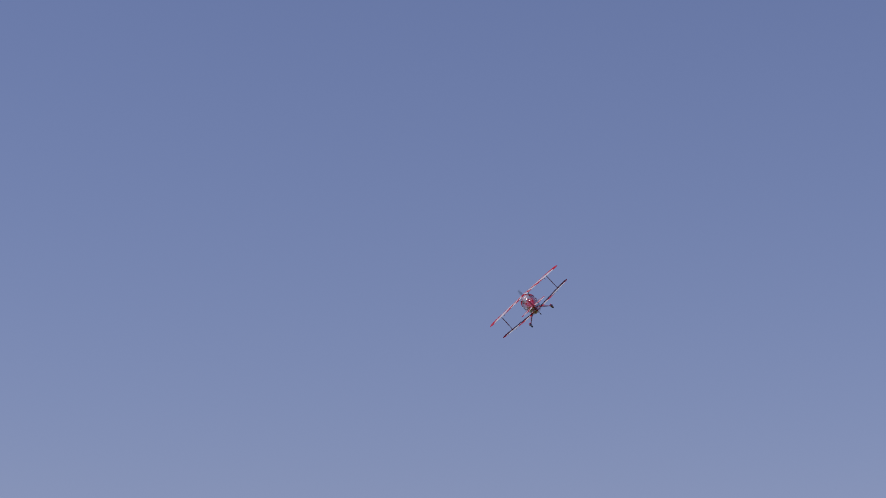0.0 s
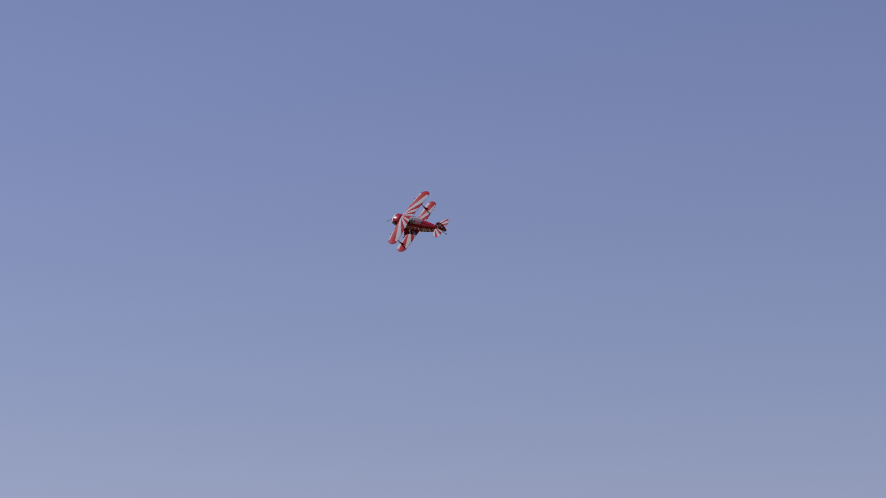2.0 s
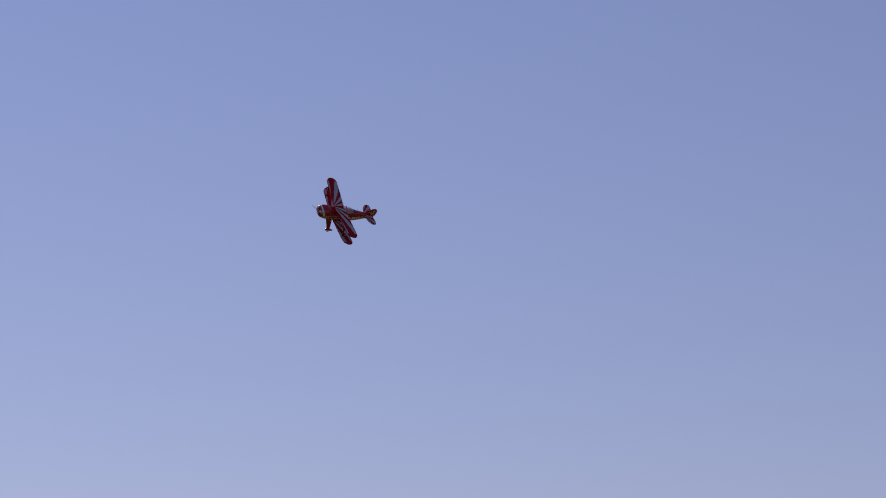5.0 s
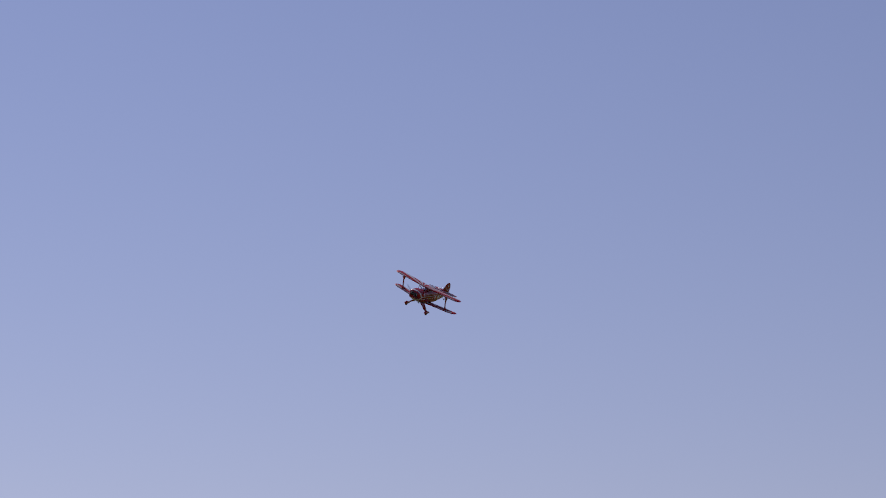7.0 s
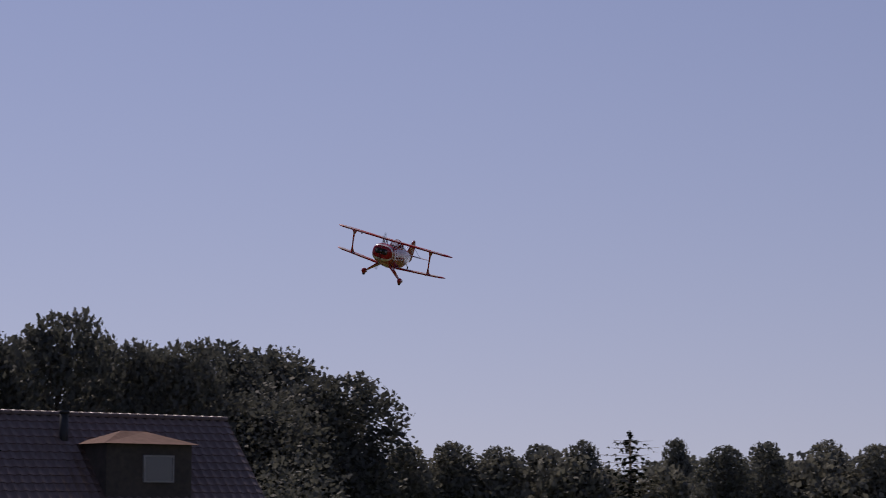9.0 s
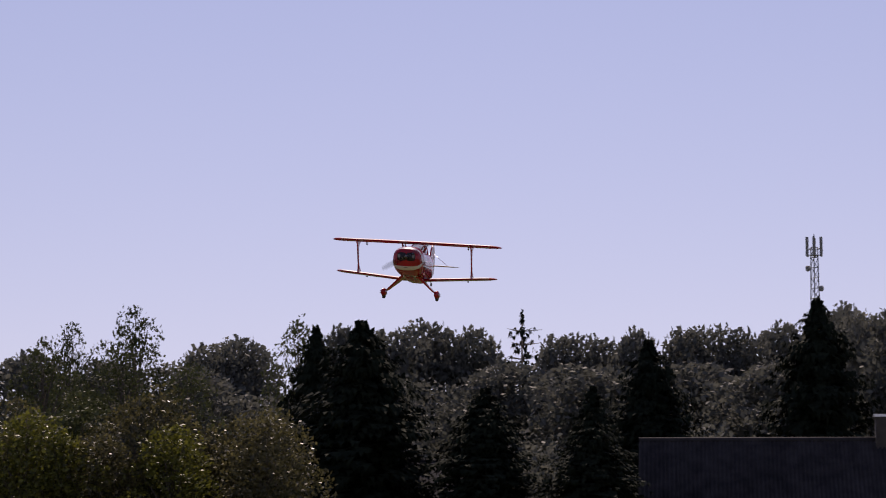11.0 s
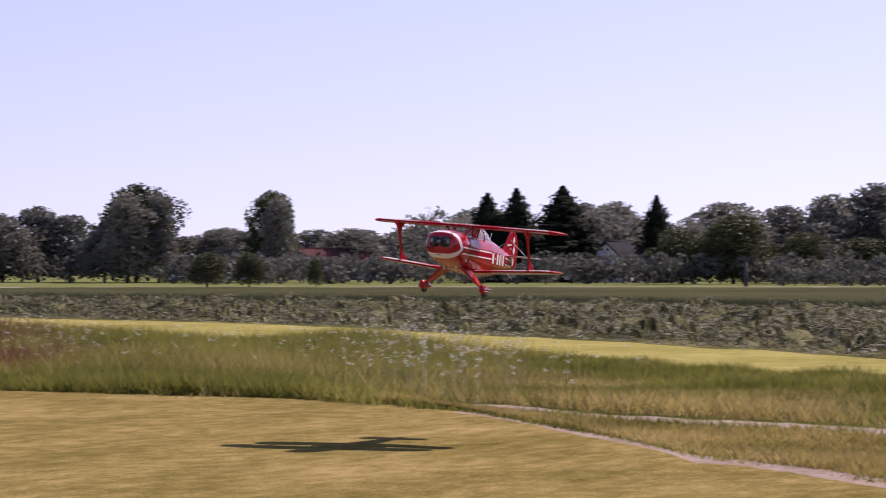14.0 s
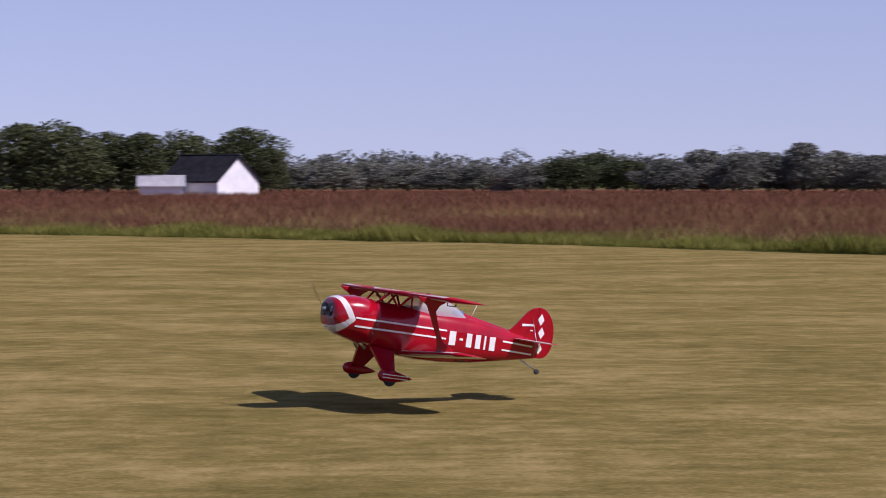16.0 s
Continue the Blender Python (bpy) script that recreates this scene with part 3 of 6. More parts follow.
def wing(y0, y1, z0, z1, le0, chord, sweep, thick=0.115, tip0=False, tip1=True):
    """A tapered-tip wing panel from y0 to y1 with a rounded tip."""
    prof = []
    for i in range(9):
        u = 0.5 - 0.5 * math.cos(math.pi * i / 8)
        prof.append((u, 0.55 * thick * (2.97 * math.sqrt(u) - 1.26 * u - 3.5 * u * u + 2.8 * u ** 3 - 1.01 * u ** 4)))
    rings = []
    n = 26
    for k in range(n + 1):
        f = 0.5 - 0.5 * math.cos(math.pi * k / n)
        y = y0 + (y1 - y0) * f
        z = z0 + (z1 - z0) * f
        le = le0 - sweep * abs(y - (0 if abs(y0 + y1) < 1e-6 else y0))
        s = 1.0
        for tipped, yt in ((tip0, y0), (tip1, y1)):
            d = abs(y - yt) / 0.15
            if tipped and d < 1:
                s = math.sqrt(max(0.0, 1 - (1 - d) ** 2)) * 0.97 + 0.03
        c = chord * s
        le -= (chord - c) * 0.55
        ring = [(le - u * c, y, z + h * c) for u, h in prof] + [(le - u * c, y, z - h * c * 0.8) for u, h in prof[-2:0:-1]]
        rings.append(ring)
    return loft(rings)


def tail_outline(pts, y0, y1, bevel=0.003):
    return prism(pts, y0, y1, bevel)


def arc(cx, cz, rx, rz, a0, a1, n=10):
    return [(cx + rx * math.cos(radians(a0 + (a1 - a0) * i / n)), cz + rz * math.sin(radians(a0 + (a1 - a0) * i / n))) for i in range(n + 1)]


def wheel(bm_r, w, c):
    rings = []
    for y, r in ((-w, bm_r * 0.72), (-w * 0.8, bm_r * 0.92), (0, bm_r), (w * 0.8, bm_r * 0.92), (w, bm_r * 0.72)):
        rings.append([(c[0] + r * math.cos(2 * math.pi * i / 20), c[1] + y, c[2] + r * math.sin(2 * math.pi * i / 20)) for i in range(20)])
    return loft(rings)


def make_plane():
    p = thing("model_biplane", Matrix.Identity(4), "glossy red and white radio-controlled aerobatic biplane in flight", "model aircraft")
    front = [x for x in (-0.045, -0.050, -0.055, -0.065, -0.080, -0.100, -0.130, -0.170, -0.220, -0.270, -0.330)]
    part("cowling", loft([body_ring(x, 32, 0.003) for x in front]), M_COWL, p, "red cowling with a white chevron")
    body = part("fuselage", loft([body_ring(-0.330 - 1.29 * i / 28, 32) for i in range(29)]), M_COWL, p, "glossy red fuselage")
    # inlets with pale cylinder heads, spinner
    for s in (1, -1):
        ring = [(-0.0425 - 0.014 * 0, s * (0.047 + 0.049 * math.copysign(abs(math.cos(2 * math.pi * i / 16)) ** 0.6, math.cos(2 * math.pi * i / 16))), -0.004 + 0.044 * math.copysign(abs(math.sin(2 * math.pi * i / 16)) ** 0.7, math.sin(2 * math.pi * i / 16))) for i in range(16)]
        inlet = part("air_inlet", loft([ring, [(-0.060, y, z) for _, y, z in ring]]), M_DARK, p, "dark oval air inlet")
        part("cylinder_head", boxed(-0.046, -0.038, s * 0.076 - 0.013, s * 0.076 + 0.013, -0.014, 0.020, bevel=0.002), M_RENDERG, inlet, "pale metal cylinder head")
    part("chin_inlet", boxed(-0.075, -0.052, -0.022, 0.022, -0.118, -0.100, bevel=0.004), M_DARK, p, "black chin inlet")
    hub = [[(x, r * math.cos(2 * math.pi * i / 16), r * math.sin(2 * math.pi * i / 16) - 0.005) for i in range(16)] for x, r in ((-0.045, 0.020), (-0.028, 0.019), (-0.012, 0.014), (-0.003, 0.008), (0.0, 0.001))]
    part("spinner", loft(hub), M_GREYMETAL, p, "small dark metal spinner")
    prop = thing("propeller", pose(-0.024, 0, -0.0054), "", "")
    prop.parent = p
    for s in (1, -1):
        rings = []
        for k in range(11):
            f = k / 10
            c = 0.012 + 0.022 * math.sin(math.pi * min(1, 0.15 + f * 0.85)) ** 0.8
            tw = radians(58 - 40 * f)
            z = s * (0.015 + 0.265 * f)
            rings.append([(c * math.cos(a) * math.sin(tw) * 0.9 + 0.003 * math.sin(a), s * (c * math.cos(a) * math.cos(tw)) + 0.003 * math.sin(a), z) for a in [2 * math.pi * i / 10 for i in range(10)]])
        part("propeller_blade", loft(rings), M_BLADE, prop, "dark spinning propeller blade")
    # wings
    uw = part("upper_wing", wing(-0.915, 0.915, 0.165, 0.165, -0.385, 0.305, 0.10, tip0=True), M_UPPER, p, "red upper wing with white sunburst rays")
    for s in (1, -1):
        part("lower_wing", wing(s * 0.10, s * 0.870, -0.222, -0.165, -0.535, 0.300, 0.03), M_LOWER, p, "red lower wing, pale beneath")
        for z0, z1, x0, nm in ((0.156, 0.148, -0.69, 1), (-0.186, -0.193, -0.80, 2)):
            part("aileron_link", join(rod((x0 + 0.06, s * 0.55, z0), (x0 + 0.06, s * 0.55, z1 - 0.02), 0.004), rod((x0, s * 0.55, z0), (x0, s * 0.55, z1 - 0.02), 0.004), rod((x0 + 0.06, s * 0.55, z1 - 0.02), (x0, s * 0.55, z1 - 0.02), 0.003)), M_BLACK, p, "small black control link")
        out = [(-0.385, 0.162), (-0.60, 0.162), (-0.585, 0.145), (-0.545, 0.118), (-0.525, 0.08), (-0.560, -0.02), (-0.600, -0.10), (-0.660, -0.135), (-0.720, -0.172), (-0.560, -0.172), (-0.565, -0.13), (-0.555, -0.08), (-0.515, 0.0), (-0.480, 0.07), (-0.455, 0.115), (-0.40, 0.145)]
        part("interplane_strut", prism(out, s * 0.612 - 0.007, s * 0.612 + 0.007, 0.003), M_RED, p, "red plate strut between the wings")
        for q, w in (((-0.34, 0.095, 0.080), (-0.42, 0.125, 0.160)), ((-0.50, 0.095, 0.070), (-0.42, 0.125, 0.160)), ((-0.50, 0.095, 0.070), (-0.58, 0.125, 0.160)), ((-0.60, 0.090, 0.075), (-0.58, 0.125, 0.160))):
            part("cabane_strut", rod((q[0], s * q[1], q[2]), (w[0], s * w[1], w[2]), 0.008, flat=0.6), M_RED, p, "thin red cabane strut")
        # undercarriage
        leg = [[(-0.340, s * 0.075, -0.205), (-0.510, s * 0.095, -0.225), (-0.510, s * 0.112, -0.215), (-0.340, s * 0.100, -0.195)],
               [(-0.380, s * 0.235, -0.345), (-0.470, s * 0.240, -0.350), (-0.470, s * 0.252, -0.342), (-0.380, s * 0.247, -0.337)],
               [(-0.390, s * 0.272, -0.365), (-0.465, s * 0.275, -0.368), (-0.465, s * 0.285, -0.360), (-0.390, s * 0.282, -0.357)]]
        part("gear_leg", loft(leg, smooth=False), M_RED, p, "flat red undercarriage leg")
        rings = []
        for k in range(15):
            f = k / 14
            x = -0.335 - 0.245 * f
            r = 0.002 + 0.043 * math.sin(math.pi * min(1, f ** 0.62)) ** 0.75 * (1 - 0.25 * f) if 0 < f < 1 else 0.002
            zc = -0.372 - 0.006 * f
            rings.append([(x, s * 0.285 + r * 0.72 * math.cos(2 * math.pi * i / 16), zc + r * math.sin(2 * math.pi * i / 16)) for i in range(16)])
        pant = part("wheel_pant", loft(rings), M_RED, p, "red wheel pant with white lines")
        for z in (-0.364, -0.384):
            part("white_line", rod((-0.360, s * 0.3165, z), (-0.545, s * 0.300, z - 0.002), 0.0035), M_WHITE, pant, "white line")
        part("main_wheel", wheel(0.043, 0.016, (-0.425, s * 0.285, -0.398)), M_BLACK, p, "black rubber wheel")
        # painted lines, diamond and letter blocks
        part("side_line", on_side(-0.185, -0.86, -0.037, -0.026, s, -0.004, 18), M_WHITE, body, "white side line")
        part("side_line", on_side(-0.185, -0.86, -0.091, -0.080, s, -0.004, 18), M_WHITE, body, "white side line")
        part("side_line", on_side(-1.315, -1.57, -0.062, -0.051, s, -0.012, 8), M_WHITE, body, "white side line")
        part("side_line", on_side(-1.315, -1.57, -0.120, -0.109, s, -0.008, 8), M_WHITE, body, "white side line")
        x = -0.885
        for width, low, high in ((0.050, -0.126, -0.034), (0.026, -0.087, -0.073), (0.042, -0.126, -0.034), (0.040, -0.126, -0.034), (0.015, -0.126, -0.034), (0.046, -0.126, -0.034)):
            part("marking_bar", on_side(x, x - width, low - 0.012 * (-x - 0.885), high - 0.012 * (-x - 0.885), s), M_WHITE, body, "white painted marking")
            x -= width + 0.030
        bm = bmesh.new()
        f = [bm.verts.new((dx, s * (side_y(dx, dz) + 0.0055), dz)) for dx, dz in ((-0.120, -0.058), (-0.147, -0.080), (-0.177, -0.058), (-0.147, -0.036))]
        bm.faces.new(f)
        bmesh.ops.solidify(bm, geom=bm.faces[:], thickness=0.002)
        part("diamond", bm, M_WHITE, body, "white diamond")
        # tailplane
        st = wing(s * 0.02, s * 0.31, -0.030, -0.030, -1.400, 0.245, 0.22, 0.05)
        part("tailplane", st, M_TAIL, p, "red tailplane with white rays")
        part("tail_wire", rod((-1.50, s * 0.20, -0.028), (-1.56, 0, 0.12), 0.0025), M_STEEL, p, "thin bracing wire")
        for z, x0 in ((0.120, -1.618), (0.030, -1.632), (-0.075, -1.628)):
            bm = prism([(x0 - 0.024, z), (x0, z - 0.040), (x0 + 0.024, z), (x0, z + 0.040)], s * 0.0085, s * 0.0105)
            part("rudder_diamond", bm, M_WHITE, p, "white diamond")
        bm = join(prism([(-1.478, 0.062), (-1.570, 0.072), (-1.570, 0.084), (-1.478, 0.078)], s * 0.0088, s * 0.0104), boxed(-1.565, -1.545, s * 0.0088, s * 0.0104, 0.036, 0.043))
        part("fin_marking", bm, M_WHITE, p, "white painted mark")
    fin = [(-1.34, 0.0), (-1.40, 0.032), (-1.445, 0.080), (-1.48, 0.125), (-1.515, 0.165), (-1.55, 0.190), (-1.595, 0.203), (-1.595, -0.06), (-1.40, -0.06)]
    part("fin", prism(fin, -0.008, 0.008, 0.003), M_RED, p, "red fin")
    rud = arc(-1.597, 0.020, 0.133, 0.183, 90, 180, 12) + arc(-1.640, -0.03, 0.088, 0.112, 190, 270, 8) + [(-1.597, -0.142)]
    part("rudder", prism(rud, -0.008, 0.008, 0.003), M_RED, p, "rounded red rudder")
    part("tail_spring", rod((-1.50, 0, -0.165), (-1.635, 0, -0.225), 0.005), M_STEEL, p, "steel tail spring")
    part("tail_wheel", wheel(0.020, 0.008, (-1.640, 0, -0.232)), M_BLACK, p, "small tail wheel")
    # cockpit
    rings = []
    for k in range(15):
        f = k / 14
        x = -0.57 - 0.50 * f
        up = 0.158 * (math.sin(math.pi * min(1, f ** 0.75)) ** 0.62 if 0 < f < 1 else 0.02)
        w = 0.116 * (1 - 0.35 * f) * (math.sin(math.pi * (0.1 + 0.8 * f)) ** 0.5)
        z0 = 0.062 - 0.03 * f
        rings.append([(x, w * math.cos(math.pi * i / 14), z0 + max(0.01, up * 0.86) * math.sin(math.pi * i / 14) ** 0.85) for i in range(15)])
    part("canopy", loft(rings, closed=False, cap=False), M_GLASS, p, "clear bubble canopy")
    part("canopy_bow", join(*[rod(rings[5][i], rings[5][i + 1], 0.006) for i in range(14)]), M_RED, p, "red canopy bow")
    part("headrest", boxed(-1.02, -0.96, -0.035, 0.035, 0.045, 0.105, bevel=0.01), M_BLUE, p, "blue headrest")
    part("instrument_hood", boxed(-0.72, -0.62, -0.07, 0.07, 0.06, 0.095, bevel=0.012), M_DARK, p, "dark cockpit hood")
    part("headrest_fairing", loft([[(x, w * math.cos(math.pi * i / 10), z + h * math.sin(math.pi * i / 10)) for i in range(11)] for x, w, z, h in ((-1.01, 0.05, 0.045, 0.055), (-1.10, 0.045, 0.035, 0.045), (-1.25, 0.030, 0.020, 0.030), (-1.40, 0.010, 0.0, 0.02))], closed=False, cap=False), M_RED, p, "red turtledeck")
    part("aerial", rod((-1.09, 0, 0.07), (-1.12, 0, 0.155), 0.003, 0.0015), M_WHITE, p, "thin white aerial")
    for s in (1, -1):
        part("exhaust_stub", rod((-0.27, s * 0.05, -0.17), (-0.32, s * 0.06, -0.225), 0.012), M_STEEL, p, "exhaust stub")
    return p, prop


plane, propeller = make_plane()
for ob in plane.children_recursive:
    if ob.type == "MESH":
        ob.data.transform(Matrix.Scale(PLANE_SIZE, 4))


# ---- a gliding bird of prey and a far ice trail ----
def make_bird():
    b = thing("kite_bird", pose(0, 0, 30), "dark brown gliding kite with a forked tail", "bird")
    rings = []
    for x, r in ((0.30, 0.01), (0.25, 0.035), (0.18, 0.05), (0.05, 0.075), (-0.12, 0.06), (-0.25, 0.03), (-0.30, 0.01)):
        rings.append([(x, r * math.cos(2 * math.pi * i / 10), r * math.sin(2 * math.pi * i / 10)) for i in range(10)])
    part("body", loft(rings), M_FEATHER, b)
    for s in (1, -1):
        rings = []
        for k in range(9):
            f = k / 8
            y = s * (0.04 + 0.72 * f)
            c = 0.30 - 0.05 * f - 0.16 * f ** 3
            x = 0.16 + 0.10 * math.sin(math.pi * f * 0.9) - 0.16 * f * f
            z = 0.03 + 0.16 * math.sin(math.pi * 0.6 * f) - 0.05 * f * f
            rings.append([(x, y, z), (x - c * 0.4, y, z + 0.018), (x - c, y, z - 0.01), (x - c * 0.5, y, z - 0.004)])
        w = part("wing", loft(rings, smooth=False), M_FEATHER, b)
        for k in range(5):
            y = s * (0.72 + 0.012 * k)
            part("primary_feather", prism([(0.06 - 0.05 * k, 0.10), (0.03 - 0.05 * k, 0.10), (0.03 - 0.055 * k, 0.106)], min(y, y + s * 0.10), max(y, y + s * 0.10)), M_FEATHER, w)
    for s in (1, -1):
        bm = bmesh.new()
        q = [bm.verts.new(c) for c in ((-0.24, 0, 0), (-0.25, s * 0.04, 0), (-0.56, s * 0.13, 0.01), (-0.48, s * 0.005, 0.0))]
        bm.faces.new(q)
        bmesh.ops.solidify(bm, geom=bm.faces[:], thickness=0.008)
        part("tail_feathers", bm, M_FEATHER, b)
    return b


bird = make_bird()


def make_trail():
    """A jet's ice trail, thick at its head and thinning out behind."""
    rng = random.Random(3)
    rings = []
    for k in range(41):
        f = k / 40
        t = -11752 + 235 * f
        c = Vector(around(t, 4200, 1.6 + 4200 * 557 / 4000 + rng.uniform(-0.25, 0.25)))
        r = (0.95 - 0.4 * f) * (1 - f ** 4 * 0.8) * rng.uniform(0.85, 1.1) * (0.25 if k == 0 else 1)
        out = Vector((c.x, c.y, 0)).normalized()
        rings.append([c + out * (r * math.cos(a)) + Vector((0, 0, r * math.sin(a))) for a in [2 * math.pi * i / 8 for i in range(8)]])
    tagged(part("vapour_trail", loft(rings), M_TRAIL, None), "thin white vapour trail of a distant jet", "vapour trail", kind="structure")


make_trail()


# ---- plants ----
def crown_mesh(rng, lobes, n, size, flat=1.0):
    """Leaf sprays scattered over and inside rounded lobes (x, y, z, rx, rz)."""
    lob = np.array(lobes)
    wgt = lob[:, 3] ** 2
    pick = rng.choice(len(lob), n, p=wgt / wgt.sum())
    d = rng.normal(0, 1, (n, 3))
    d /= np.linalg.norm(d, axis=1)[:, None]
    d[:, 2] = np.where(d[:, 2] < -0.9, -d[:, 2], d[:, 2])
    rad = rng.uniform(0.35, 1.0, n) ** 0.45 * rng.uniform(0.92, 1.12, n)
    L = lob[pick]
    c = L[:, :3] + d * rad[:, None] * np.stack([L[:, 3], L[:, 3], L[:, 4]], 1)
    c[:, 2] = np.maximum(c[:, 2], 0.05)
    u = rng.normal(0, 1, (n, 3))
    u /= np.linalg.norm(u, axis=1)[:, None]
    w = np.cross(u, rng.normal(0, 1, (n, 3)))
    w /= np.linalg.norm(w, axis=1)[:, None]
    s = size * rng.uniform(0.5, 1.25, n)[:, None]
    v = np.stack([c - u * s, c + w * s * flat * 0.6, c + u * s, c - w * s * flat * 0.6], 1).reshape(-1, 3)
    return v.tolist(), np.arange(4 * n).reshape(-1, 4).tolist()


def stem(bm_list, p, q, r0, r1, n=6):
    bm_list.append(rod(p, q, r0, r1, n, side=(0.3, 0.9, 0.1)))


def broadleaf(name, label, category, seed, h, w, n, size, material, bare=0.22, lobes=9, airy=False):
    """A tapered trunk, limbs that reach into the crown's lobes, and a ragged crown."""
    rng = np.random.default_rng(seed)
    t = thing(name, Matrix.Identity(4), label, category, kind="")
    lob, wood = [], []
    mid = h * (bare + (1 - bare) * 0.55)
    for k in range(lobes):
        a = 2.4 * k + rng.uniform(-0.3, 0.3)
        f = (k + 0.5) / lobes
        z = h * (bare + (1 - bare) * (0.18 + 0.66 * f))
        wide = math.sin(math.pi * min(1.0, 0.22 + 0.72 * f)) ** 0.7
        q = w * 0.5 * wide * rng.uniform(0.35, 0.75)
        s = w * (0.15 if airy else 0.24) * rng.uniform(0.75, 1.25)
        lob.append((q * math.cos(a), q * math.sin(a), z, s, s * rng.uniform(0.65, 0.95)))
    lob.append((0, 0, h * 0.86, w * (0.14 if airy else 0.24), h * 0.13))
    if not airy:
        lob.append((0, 0, mid, w * 0.36, h * (1 - bare) * 0.36))
        lob.append((0, 0, h * 0.30, w * 0.46, h * 0.27))
    r = h * 0.022
    stem(wood, (0, 0, -0.2), (0.02 * h * rng.uniform(-1, 1), 0, h * 0.5), r, r * 0.6, 8)
    stem(wood, (0, 0, h * 0.48), (0.02 * h, 0, h * 0.92), r * 0.6, r * 0.12, 6)
    for x, y, z, s, _ in lob[:-1]:
        f = max(0.15, z / h - 0.28)
        stem(wood, (0, 0, h * f), (x * 0.6, y * 0.6, z * 0.92), r * 0.42, r * 0.22, 5)
        stem(wood, (x * 0.6, y * 0.6, z * 0.92), (x, y, z + s * 0.6), r * 0.22, r * 0.06, 4)
    part("trunk", join(*wood), M_TRUNK, t)
    v, f = crown_mesh(rng, lob, n, size)
    raw("crown", v, f, material, t)
    return t


def spruce(name, label, category, seed, h, w, n_tier, material, thin=False):
    """A straight trunk with tiers of drooping, ragged boughs."""
    rng = np.random.default_rng(seed)
    t = thing(name, Matrix.Identity(4), label, category)
    wood = [rod((0, 0, -0.2), (0, 0, h * 0.98), h * (0.010 if thin else 0.018), h * 0.002, 8, side=(0.3, 0.9, 0.1))]
    v, f = [], []
    for k in range(n_tier):
        g = k / (n_tier - 1)
        z = h * (0.03 + 0.95 * g)
        reach_ = w * 0.5 * 1.15 * (1 - g) ** (0.3 if thin else 0.68) + 0.02 * w
        m = (5 if thin else 11) if g < 0.85 else 5
        for j in range(m):
            a = 2 * math.pi * (j + rng.uniform(-0.35, 0.35)) / m + k * 0.7
            ln = reach_ * rng.uniform(0.5, 1.25)
            ca, sa = math.cos(a), math.sin(a)
            steps = 4 if thin else 9
            if thin:
                stem(wood, (0, 0, z), (ca * ln, sa * ln, z + h * 0.012), h * 0.003, h * 0.001, 4)
            for i in range(steps):
                u = (i + rng.uniform(0.2, 0.8)) / steps
                zz = z + h * 0.05 * (0.5 - 1.3 * u + 0.9 * u * u) + rng.uniform(-0.028, 0.022) * h
                wd = ln * (0.13 if thin else 0.12) * (1.15 - u) + 0.010 * h
                for q in range(1 if thin else 4):
                    off = rng.uniform(-1, 1) * wd * (0.6 if thin else 1.5)
                    cx, cy = ca * ln * u - sa * off, sa * ln * u + ca * off
                    b = len(v)
                    sag = rng.uniform(0.01, 0.035) * h
                    v += [(cx - sa * wd * 0.5, cy + ca * wd * 0.5, zz), (cx + sa * wd * 0.5, cy - ca * wd * 0.5, zz + rng.uniform(-0.01, 0.01) * h), (cx + ca * wd * 0.9, cy + sa * wd * 0.9, zz - sag), (cx + rng.uniform(-0.1, 0.1) * wd, cy, zz - sag * 1.2)]
                    f += [(b, b + 1, b + 2), (b, b + 1, b + 3)]
    part("trunk", join(*wood), M_TRUNK, t)
    raw("crown", v, f, material, t)
    return t


PROTO = {
    "oak": [broadleaf("broadleaf_tree", "dark green broadleaf tree with a full rounded crown", "tree", 20 + k, 10, 8.5, 7600, 0.215, M_LEAF, 0.08, 11) for k in range(3)],
    "wood": [broadleaf("wood_tree", "broadleaf tree at the edge of a wood, leaf colour greyed for haze", "tree", 30 + k, 10, 8.5, 7600, 0.215, M_LEAF_WOOD_HAZE, 0.08, 11) for k in range(3)],
    "far": [broadleaf("woodland_tree", "green woodland tree in a far tree line", "tree", 40 + k, 10, 8.0, 5200, 0.27, M_LEAF_FAR_HAZE, 0.05, 10) for k in range(4)],
    "airy": [broadleaf("open_crowned_tree", "tall broadleaf tree with sparse open branches", "tree", 60 + k, 10, 7.0, 2600, 0.125, M_LEAF, 0.28, 17, True) for k in range(2)],
    "tall": [broadleaf("poplar_tree", "tall narrow broadleaf tree beside a field", "tree", 70 + k, 10, 5.0, 5000, 0.20, M_LEAF_FAR_HAZE, 0.04, 12) for k in range(2)],
    "bush": [broadleaf("hedge_bush", "dull green bush with glinting leaves", "bush", 80 + k, 3.2, 3.0, 9500, 0.052, M_LEAF_BUSH, 0.05, 11) for k in range(3)],
    "yellow": [broadleaf("yellow_green_bush", "bright yellow-green leafy bush", "bush", 90 + k, 3.2, 3.2, 6000, 0.052, M_LEAF_YELLOW, 0.10, 21, True) for k in range(1)],
    "spruce": [spruce("spruce_tree", "dark spruce with drooping ragged boughs", "tree", 100 + k, 8, 4.6, 30, M_NEEDLE) for k in range(3)],
    "thin": [spruce("thin_conifer", "thin half-bare conifer above the woods", "tree", 110, 12, 2.6, 15, M_NEEDLE, True)],
}
